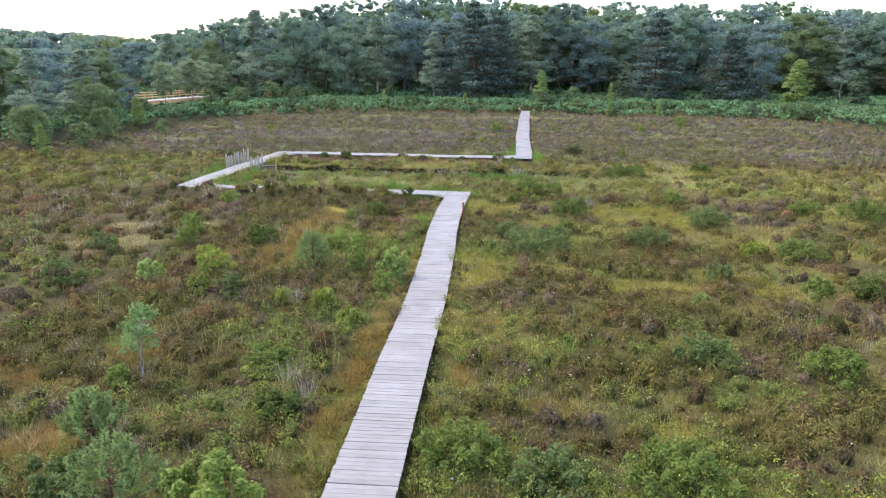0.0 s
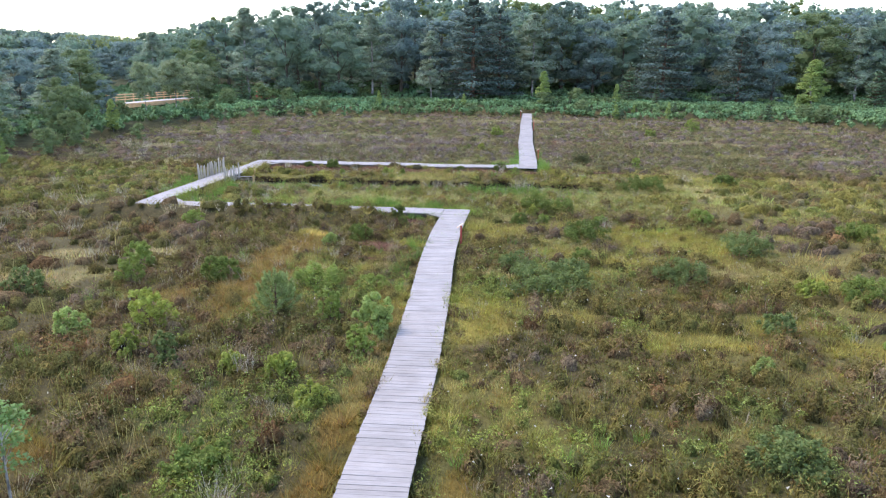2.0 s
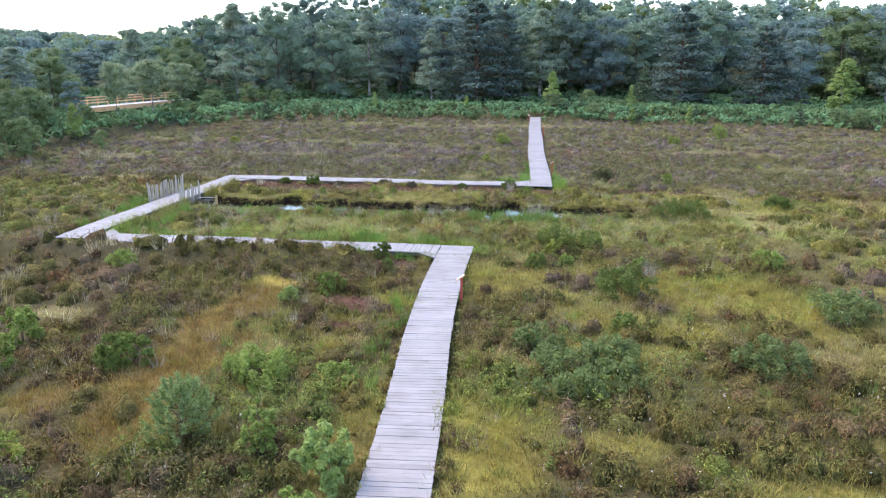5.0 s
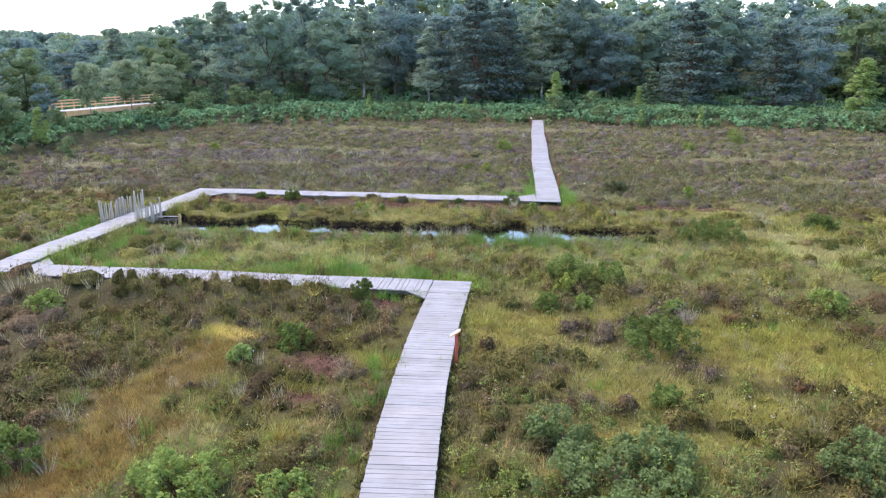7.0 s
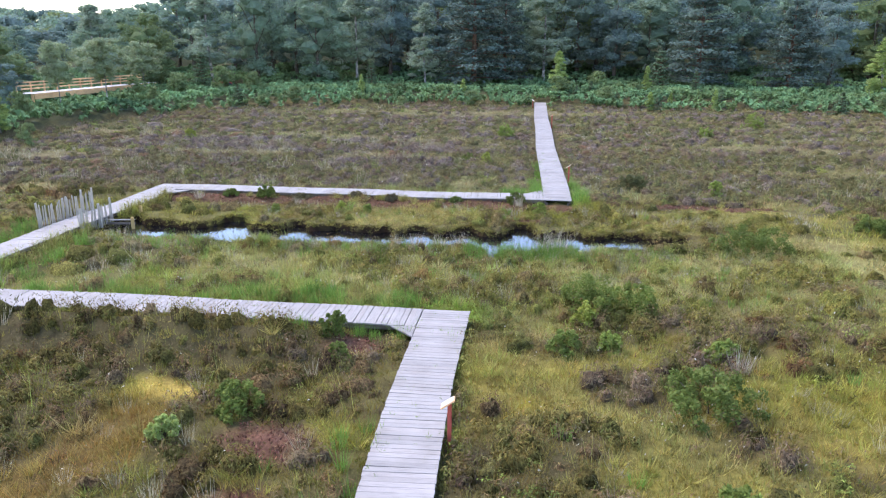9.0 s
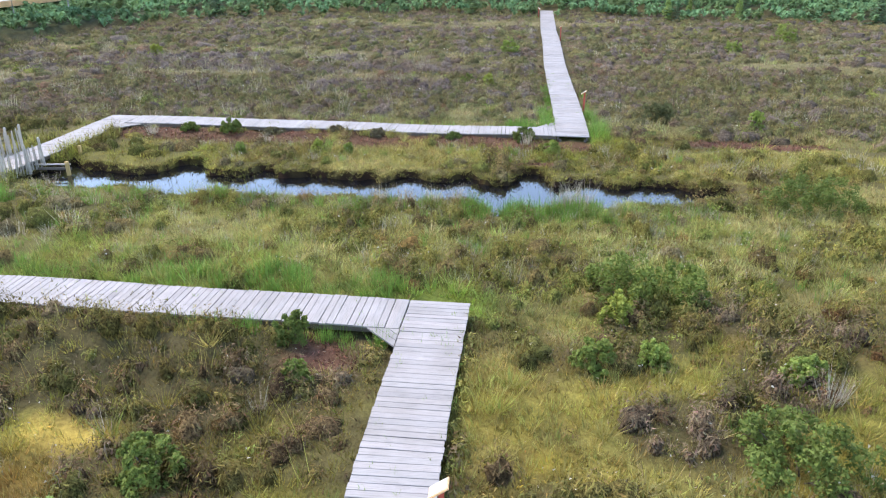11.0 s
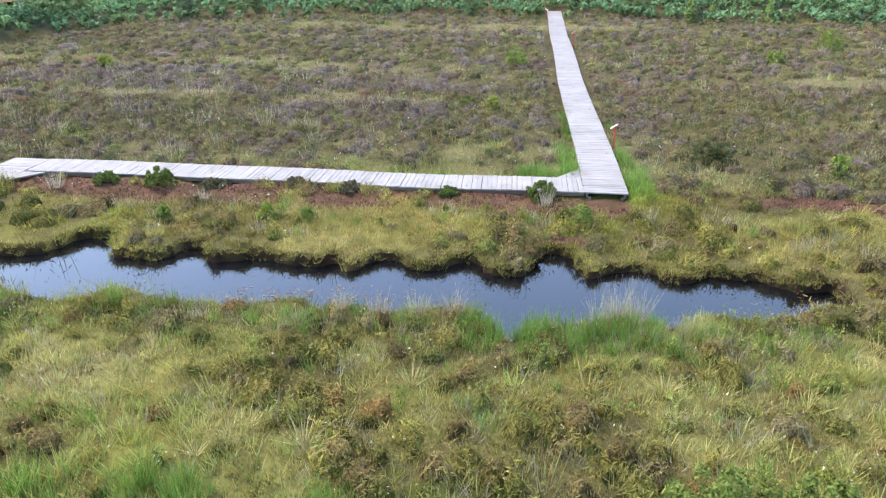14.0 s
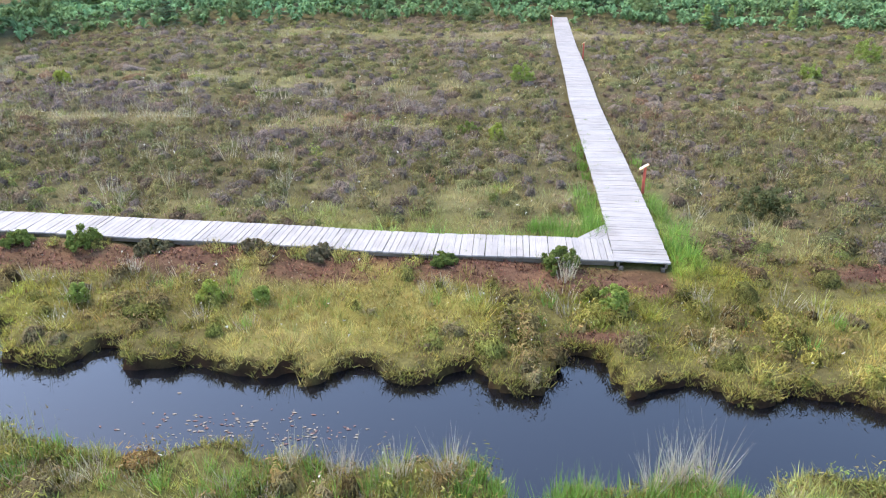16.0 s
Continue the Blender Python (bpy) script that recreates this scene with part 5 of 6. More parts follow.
# leaf tints with the distance haze painted in: paler and bluer than leaves
GREEN, DEEP, PALE, YELLOW, HAZY_BLUE, NEEDLE = (0.205, 0.29, 0.205), (0.15, 0.22, 0.185), (0.27, 0.34, 0.25), (0.29, 0.38, 0.13), (0.18, 0.255, 0.235), (0.10, 0.148, 0.125)
KINDS = {
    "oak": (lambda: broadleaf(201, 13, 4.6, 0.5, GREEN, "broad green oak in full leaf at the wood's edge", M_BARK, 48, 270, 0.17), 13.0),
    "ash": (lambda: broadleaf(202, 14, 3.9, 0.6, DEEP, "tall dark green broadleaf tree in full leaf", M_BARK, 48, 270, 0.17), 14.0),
    "alder": (lambda: broadleaf(203, 12, 3.5, 0.4, HAZY_BLUE, "rounded green broadleaf tree in full leaf, bluish for haze", M_BARK, 48, 270, 0.17), 12.0),
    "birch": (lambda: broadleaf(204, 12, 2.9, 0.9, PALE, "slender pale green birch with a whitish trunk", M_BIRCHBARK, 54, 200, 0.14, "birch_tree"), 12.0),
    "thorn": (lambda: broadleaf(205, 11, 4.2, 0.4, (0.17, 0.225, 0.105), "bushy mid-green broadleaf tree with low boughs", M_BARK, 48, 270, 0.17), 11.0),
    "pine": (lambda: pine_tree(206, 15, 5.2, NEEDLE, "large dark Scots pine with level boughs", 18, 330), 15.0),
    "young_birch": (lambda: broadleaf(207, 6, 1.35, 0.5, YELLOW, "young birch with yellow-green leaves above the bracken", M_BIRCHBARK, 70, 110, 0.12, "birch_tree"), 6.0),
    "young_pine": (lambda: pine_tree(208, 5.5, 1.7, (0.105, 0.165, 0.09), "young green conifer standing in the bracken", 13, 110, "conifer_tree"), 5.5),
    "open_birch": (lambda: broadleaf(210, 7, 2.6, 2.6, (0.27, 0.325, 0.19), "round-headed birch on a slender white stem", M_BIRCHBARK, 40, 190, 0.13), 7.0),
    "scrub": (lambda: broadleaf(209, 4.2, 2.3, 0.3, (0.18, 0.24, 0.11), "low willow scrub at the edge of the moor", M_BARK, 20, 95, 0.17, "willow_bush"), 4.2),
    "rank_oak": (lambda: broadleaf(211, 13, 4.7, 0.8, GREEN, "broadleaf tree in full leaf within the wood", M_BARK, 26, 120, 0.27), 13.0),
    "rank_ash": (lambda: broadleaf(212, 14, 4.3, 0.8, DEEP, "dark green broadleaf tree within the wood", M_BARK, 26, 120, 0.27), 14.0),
    "rank_alder": (lambda: broadleaf(213, 13, 4.2, 0.8, HAZY_BLUE, "green broadleaf tree within the wood, bluish for haze", M_BARK, 26, 120, 0.27), 13.0),
}
made_kinds = {}


def plant(kind, x, y, height, turn, wide=1.0, label=""):
    m = pose(x, y, float(land(x, y)) - 0.1, 0, 0, turn)
    s = height / KINDS[kind][1]
    m = m @ Matrix.Diagonal((s * wide, s * wide, s, 1))
    if kind not in made_kinds:
        made_kinds[kind] = KINDS[kind][0]()
        made_kinds[kind].matrix_basis = m
        ob = made_kinds[kind]
    else:
        src = made_kinds[kind]
        ob = copy_thing(src, Matrix.Identity(4))
        ob.matrix_basis = m
    if label:
        ob["label"] = label
    return ob


# the trees that stand out along the wood: kind, place, height, breadth
EDGE = [
    ("open_birch", -45.2, 104.5, 6.3, 1.0), ("young_pine", -43.5, 116, 4.8, 1.0), ("birch", -44.5, 122, 15.5, 1.3), ("oak", -39.5, 126, 14.8, 0.8), ("ash", -35.5, 131, 15.5, 0.8),
    ("oak", -30.5, 125, 12.2, 1.05), ("birch", -25.5, 127, 13.5, 1.2), ("alder", -21.5, 131, 16, 0.9), ("young_pine", -22.0, 120, 4.0, 0.8), ("birch", -15.2, 123, 11.0, 1.15),
    ("pine", -8.8, 124, 15.8, 1.05), ("pine", -4.8, 128, 14.5, 0.9), ("birch", 0.6, 129, 13.5, 1.3), ("ash", 5.5, 134, 15.5, 0.9), ("alder", 10.5, 131, 12.5, 1.0), ("pine", 20.3, 123, 14.0, 1.1),
    ("oak", 26.5, 134, 14.5, 0.9), ("pine", 31.0, 121.5, 11.5, 1.0), ("alder", 36.0, 122, 11.2, 0.95), ("thorn", 45.0, 132, 13.5, 1.1), ("birch", 50.0, 127, 11.5, 1.2), ("oak", 55.5, 133, 13.8, 1.0),
    ("thorn", 62.0, 130, 12.5, 1.0), ("young_birch", 38.5, 112.5, 7.0, 1.7), ("young_birch", 2.1, 113.5, 5.4, 1.2), ("young_birch", 12.2, 112, 3.6, 0.9), ("young_pine", 14.8, 119, 5.2, 1.1), ("young_pine", 17.5, 111, 3.2, 0.8),
    ("young_birch", 35.2, 108, 2.6, 1.0), ("young_pine", 46.5, 112, 5.6, 1.1), ("young_pine", 50.5, 108, 4.2, 1.0), ("scrub", -38.5, 111, 3.4, 0.9), ("scrub", -34.5, 110, 2.8, 0.9), ("thorn", 2.5, 139, 15.0, 1.0), ("scrub", 7.0, 117, 2.8, 0.9),
    # the western edge, nearer to the moor
    ("birch", -48.5, 78, 9.5, 1.7), ("alder", -52.5, 82, 9.0, 1.0), ("open_birch", -42.2, 91.2, 6.6, 1.1), ("open_birch", -41.8, 83.3, 6.4, 0.7), ("scrub", -44.0, 74, 4.2, 0.9), ("scrub", -41.0, 77, 2.6, 0.8), ("alder", -45.6, 82.0, 4.6, 0.9),
    ("thorn", -40.8, 66, 5.2, 0.8), ("scrub", -37.6, 63, 3.2, 0.9), ("scrub", -37.0, 58.5, 2.4, 1.0), ("birch", -44.8, 64, 8.2, 1.3), ("scrub", -41.5, 58, 3.6, 1.2), ("scrub", -35.5, 69.5, 1.8, 0.8), ("young_birch", -39.3, 72, 3.4, 1.2),
    ("thorn", -57, 96, 9.0, 1.1), ("alder", -60, 88, 9.5, 1.0), ("oak", -62, 104, 10.5, 1.0), ("birch", -54, 110, 10.5, 1.2), ("oak", -58, 118, 13.5, 1.0), ("thorn", -50, 115, 9.5, 1.0), ("ash", -66, 112, 12, 1.0), ("young_birch", -36.6, 52.5, 2.6, 1.4),
    ("thorn", -52, 70, 9.5, 1.0), ("alder", -58, 76, 10, 1.1), ("thorn", -49, 58, 7.0, 1.0), ("oak", -66, 80, 11, 1.0), ("ash", -72, 96, 12, 1.0), ("scrub", -43.3, 99, 2.6, 0.9), ("scrub", -40.4, 103, 3.0, 1.0), ("scrub", -38.9, 94, 1.9, 0.8),
]
turner = random.Random(5)


def skyline(x, y):
    """How high the canopy may rise at a place, by the wood's outline against the sky."""
    a = math.degrees(math.atan2(x, y))
    rise = float(np.interp(a, [-36, -30, -29, -26, -23.2, -22, -20, -18, -15, -11, -7, -4, -1, 1, 3, 5, 7, 9, 11, 14, 16.5, 20, 24],
                           [12, 10, 22, 38, 55, 78, 76, 84, 97, 108, 108, 104, 98, 88, 92, 86, 98, 87, 93, 82, 92, 78, 72]))
    return 7.6 + rise / 1302 * math.hypot(x, y) - float(land(x, y))



for kind, x, y, h, wide in EDGE:
    plant(kind, x, y, min(h, skyline(x, y)) if y > 60 else h, turner.uniform(0, 360), wide * (1.18 if h > 8 else 1.0))
# young growth in the bracken
for _ in range(34):
    x = turner.uniform(-40, 48)
    y = float(bracken_edge(x)) + turner.uniform(-3.5, 9)
    if abs(x) > 2.0:
        plant(turner.choice(("young_birch", "scrub", "young_pine", "scrub")), x, y, turner.uniform(1.0, 2.6), turner.uniform(0, 360), turner.uniform(0.9, 1.3))
# the ranks behind, each a little higher on the slope
for row, (y0, gap) in enumerate(((137, 6.2), (144, 6.4))):
    x = -78.0 + 2.1 * row
    while x < 86:
        kind = turner.choice(("rank_oak", "rank_ash", "rank_alder", "rank_oak"))
        tx, ty = x + turner.uniform(-1.5, 1.5), y0 + turner.uniform(-2.5, 2.5)
        h = min(turner.uniform(10.5, 13.5), skyline(tx, ty) * turner.uniform(0.88, 1.0))
        plant(kind, tx, ty, h, turner.uniform(0, 360), turner.uniform(1.2, 1.5) * max(1.0, 11 / h))
        x += gap * 1.25
# the wood on the slope and the far hill, only its canopy in sight
rng = np.random.default_rng(77)
out_t, out_c = [], []


def canopy(x, y, h, r, leaf, per, lobes_n):
    lobes = leafy_lobes(rng, h, r, h * 0.05, lobes_n)
    # the canopy takes the same hazed tints
    pal = (GREEN, DEEP, HAZY_BLUE, GREEN, (0.19, 0.235, 0.095), PALE)[rng.integers(6)]
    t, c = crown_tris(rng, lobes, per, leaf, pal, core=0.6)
    out_t.append(t + np.array([x, y, float(land(x, y))]))
    out_c.append(c)


for y in np.arange(152, 216, 8.5):
    for x in np.arange(-0.85 * y, 0.62 * y, 7.8):
        tx, ty = x + rng.uniform(-2.5, 2.5), y + rng.uniform(-2.5, 2.5)
        canopy(tx, ty, min(rng.uniform(9.5, 13), skyline(tx, ty) * rng.uniform(0.9, 1.0)), rng.uniform(3.6, 5.0), 0.42, 20, 12)
for _ in range(190):
    canopy(rng.uniform(-620, -230), rng.uniform(400, 560), rng.uniform(6, 9), rng.uniform(9, 13), 1.5, 44, 5)
tagged(new("woodland", tri_mesh("woodland", np.concatenate(out_t), np.concatenate(out_c), M_CROWN)), "mixed green wood that climbs the hill behind", "woodland", kind="stuff")


# ---- shrubs and saplings on the moor ----
def shrub(seed, x, y, width, height, tint, label, name="shrub", leaf=0.033, dense=1.0, stem_mat=None, lobes_n=12, category="shrub"):
    """A rounded leafy shrub with several stems."""
    rng = np.random.default_rng(seed)
    r = width / 2
    lobes = []
    for _ in range(int(lobes_n * 4.5)):
        a, t = rng.uniform(0, 2 * math.pi), rng.random()
        q = r * (0.95 + 0.2 * math.sin(3 * a + seed)) * math.sqrt(rng.random())
        dome = math.sqrt(max(0.05, 1 - 0.8 * (q / r / 1.15) ** 2))
        lobes.append(((q * math.cos(a), q * math.sin(a), height * dome * (0.12 + 0.8 * t)), min(0.15, max(0.05, r * rng.uniform(0.1, 0.2)))))
    top = tagged(new(name), label, category, "shrubs on the moor")
    top.matrix_basis = pose(x, y, float(land(x, y)) - 0.04, 0, 0, rng.uniform(0, 360))
    pieces = []
    for c, _ in lobes[:7]:
        pieces.append(tube([(c[0] * 0.1, c[1] * 0.1, -0.05), (c[0] * 0.5, c[1] * 0.5, c[2] * 0.5), c], [0.018, 0.012, 0.004], 5))
    v, f = join(pieces)
    part("branchwork", face_mesh("branchwork", v, f, stem_mat or M_BARK, True), top)
    t, c = crown_tris(rng, lobes, int(80 * dense), leaf * 1.6, tint, 0.45, 1.5, 0.0)
    part("foliage", tri_mesh("foliage", t, c, M_LEAF), top)
    return top


def sapling(seed, x, y, height, width, bare, tint, label, name="birch_sapling"):
    """A slim tree on one pale stem with a light, open crown."""
    rng = np.random.default_rng(seed)
    top = tagged(new(name), label, "tree", "saplings on the moor")
    top.matrix_basis = pose(x, y, float(land(x, y)) - 0.05, 0, 0, rng.uniform(0, 360))
    lobes = []
    for _ in range(16):
        t = rng.random()
        a, q = rng.uniform(0, 2 * math.pi), width * 0.5 * (1 - 0.65 * t) * math.sqrt(rng.random())
        lobes.append(((q * math.cos(a), q * math.sin(a), bare + (height - bare) * (0.08 + 0.86 * t)), width * rng.uniform(0.12, 0.22)))
    pieces = [tube([(0, 0, -0.1), (0.03, 0.01, height * 0.4), (0, 0, height * 0.98)], [0.03, 0.02, 0.004], 7)]
    for c, _ in lobes:
        pieces.append(tube([(0.02, 0, c[2] * 0.8), c], [0.009, 0.003], 4))
    v, f = join(pieces)
    part("stem", face_mesh("stem", v, f, M_BIRCHBARK, True), top, "pale stem")
    t, c = crown_tris(rng, lobes, 90, 0.06, tint, 0.35, 0.9, 0)
    part("foliage", tri_mesh("foliage", t, c, M_LEAF), top)
    return top


def pine_sapling(seed, x, y, height, width, label):
    """A young pine: whorls of upswept shoots, each a brush of needles."""
    rng = np.random.default_rng(seed)
    top = tagged(new("pine_sapling"), label, "tree", "saplings on the moor")
    top.matrix_basis = pose(x, y, float(land(x, y)) - 0.05, 0, 0, rng.uniform(0, 360))
    pieces = [tube([(0, 0, -0.1), (0.01, 0, height * 0.5), (0, 0, height * 0.96)], [0.035, 0.022, 0.008], 7)]
    out, cols = [], []
    shoots = [((0, 0, height * 0.8), (0, 0, height))]
    for i in range(7):
        t = i / 7
        z0 = height * (0.1 + 0.72 * t)
        for k in range(7):
            a = 2 * math.pi * (k + rng.uniform(-0.4, 0.4)) / 7 + i * 0.8
            ln = width * 0.5 * (1 - t) ** 0.7 * rng.uniform(0.7, 1.15) + 0.06
            end = (ln * math.cos(a), ln * math.sin(a), z0 + ln * rng.uniform(0.35, 0.7))
            pieces.append(tube([(0, 0, z0), end], [0.012, 0.005], 4))
            shoots.append(((end[0] * 0.35, end[1] * 0.35, z0 + 0.35 * (end[2] - z0)), end))
            shoots.append(((end[0] * 0.8, end[1] * 0.8, z0 + 0.8 * (end[2] - z0)), (end[0] * 1.05, end[1] * 1.05, end[2] + 0.16)))
    for s, e in shoots:
        s, e = np.array(s), np.array(e)
        n = 62
        q = rng.random((n, 1))
        p = s + (e - s) * q
        w = (e - s) / np.linalg.norm(e - s)
        d = rng.normal(0, 1, (n, 3)) + w * 1.0
        d /= np.linalg.norm(d, axis=1, keepdims=True)
        side = np.cross(d, rng.normal(0, 1, (n, 3)))
        side /= np.linalg.norm(side, axis=1, keepdims=True)
        ln = rng.uniform(0.07, 0.13, (n, 1))
        out.append(np.stack([p - side * 0.014, p + side * 0.014, p + d * ln], 1))
        cols.append(np.array((0.26, 0.335, 0.125)) * (1 + rng.normal(0, 0.15, (n, 1))))
    v, f = join(pieces)
    part("stem", face_mesh("stem", v, f, M_PINEBARK, True), top)
    part("needles", tri_mesh("needles", np.concatenate(out), np.concatenate(cols), M_NEEDLE), top)
    return top


L_LEAF, L_LIME, L_DARK, L_SAGE, L_PALE, L_YELL = (0.16, 0.208, 0.048), (0.225, 0.29, 0.068), (0.125, 0.165, 0.04), (0.148, 0.192, 0.064), (0.295, 0.37, 0.11), (0.285, 0.325, 0.066)
sapling(301, -8.9, 15.4, 2.25, 1.1, 0.85, (0.19, 0.29, 0.10), "slim birch sapling with pale trunk and airy crown")
pine_sapling(302, -6.75, 10.3, 1.75, 1.5, "young pine with upright blue-green shoots")
pine_sapling(303, -8.5, 12.6, 1.25, 1.2, "small young pine among the heather")
pine_sapling(304, -7.6, 25.4, 1.55, 1.45, "young bluish pine beside the rusty grass")
shrub(305, -5.1, 10.4, 1.5, 1.4, L_LIME, "bushy light green birch scrub", "birch_shrub", 0.04, 1.5)
shrub(306, -7.9, 10.5, 1.0, 1.2, L_SAGE, "blue-green willow shrub among young pines", "willow_shrub", 0.04, 1.2)
shrub(307, -15.4, 22.1, 1.3, 1.3, L_SAGE, "grey-green willow shrub in the heather", "willow_shrub")
shrub(308, -12.7, 23.0, 0.95, 0.95, L_PALE, "pale green rounded shrub in the heather", "shrub")
shrub(309, -10.7, 23.8, 1.25, 1.35, L_YELL, "yellow-green birch shrub in the heather", "birch_shrub")
shrub(310, -14.4, 30.1, 1.05, 1.15, L_LIME, "upright light green birch shrub", "birch_shrub")
shrub(311, -10.9, 29.0, 1.25, 0.95, L_LEAF, "neat rounded green shrub on a short stem", "shrub", 0.035, 1.5)
shrub(312, -5.9, 25.1, 0.75, 1.25, L_LIME, "slender lime-green birch shrub", "birch_shrub")
shrub(313, -4.35, 24.3, 1.05, 1.25, L_PALE, "round whitish green willow beside the boardwalk", "willow_shrub", 0.04, 1.5)
shrub(314, -4.5, 22.8, 0.75, 0.95, L_LIME, "light green shrub beside the boardwalk", "shrub")
shrub(315, -9.1, 21.4, 0.6, 1.05, L_SAGE, "narrow grey-green shrub in the heather", "shrub")
shrub(316, -9.5, 15.3, 0.6, 0.65, L_LIME, "small lime-green shrub beside a birch sapling", "shrub")
shrub(317, -6.0, 21.0, 0.7, 0.7, L_YELL, "yellowish shrub among the bilberry", "shrub")
shrub(318, -7.3, 21.2, 0.6, 0.6, L_YELL, "small yellowish shrub in the heather", "shrub")
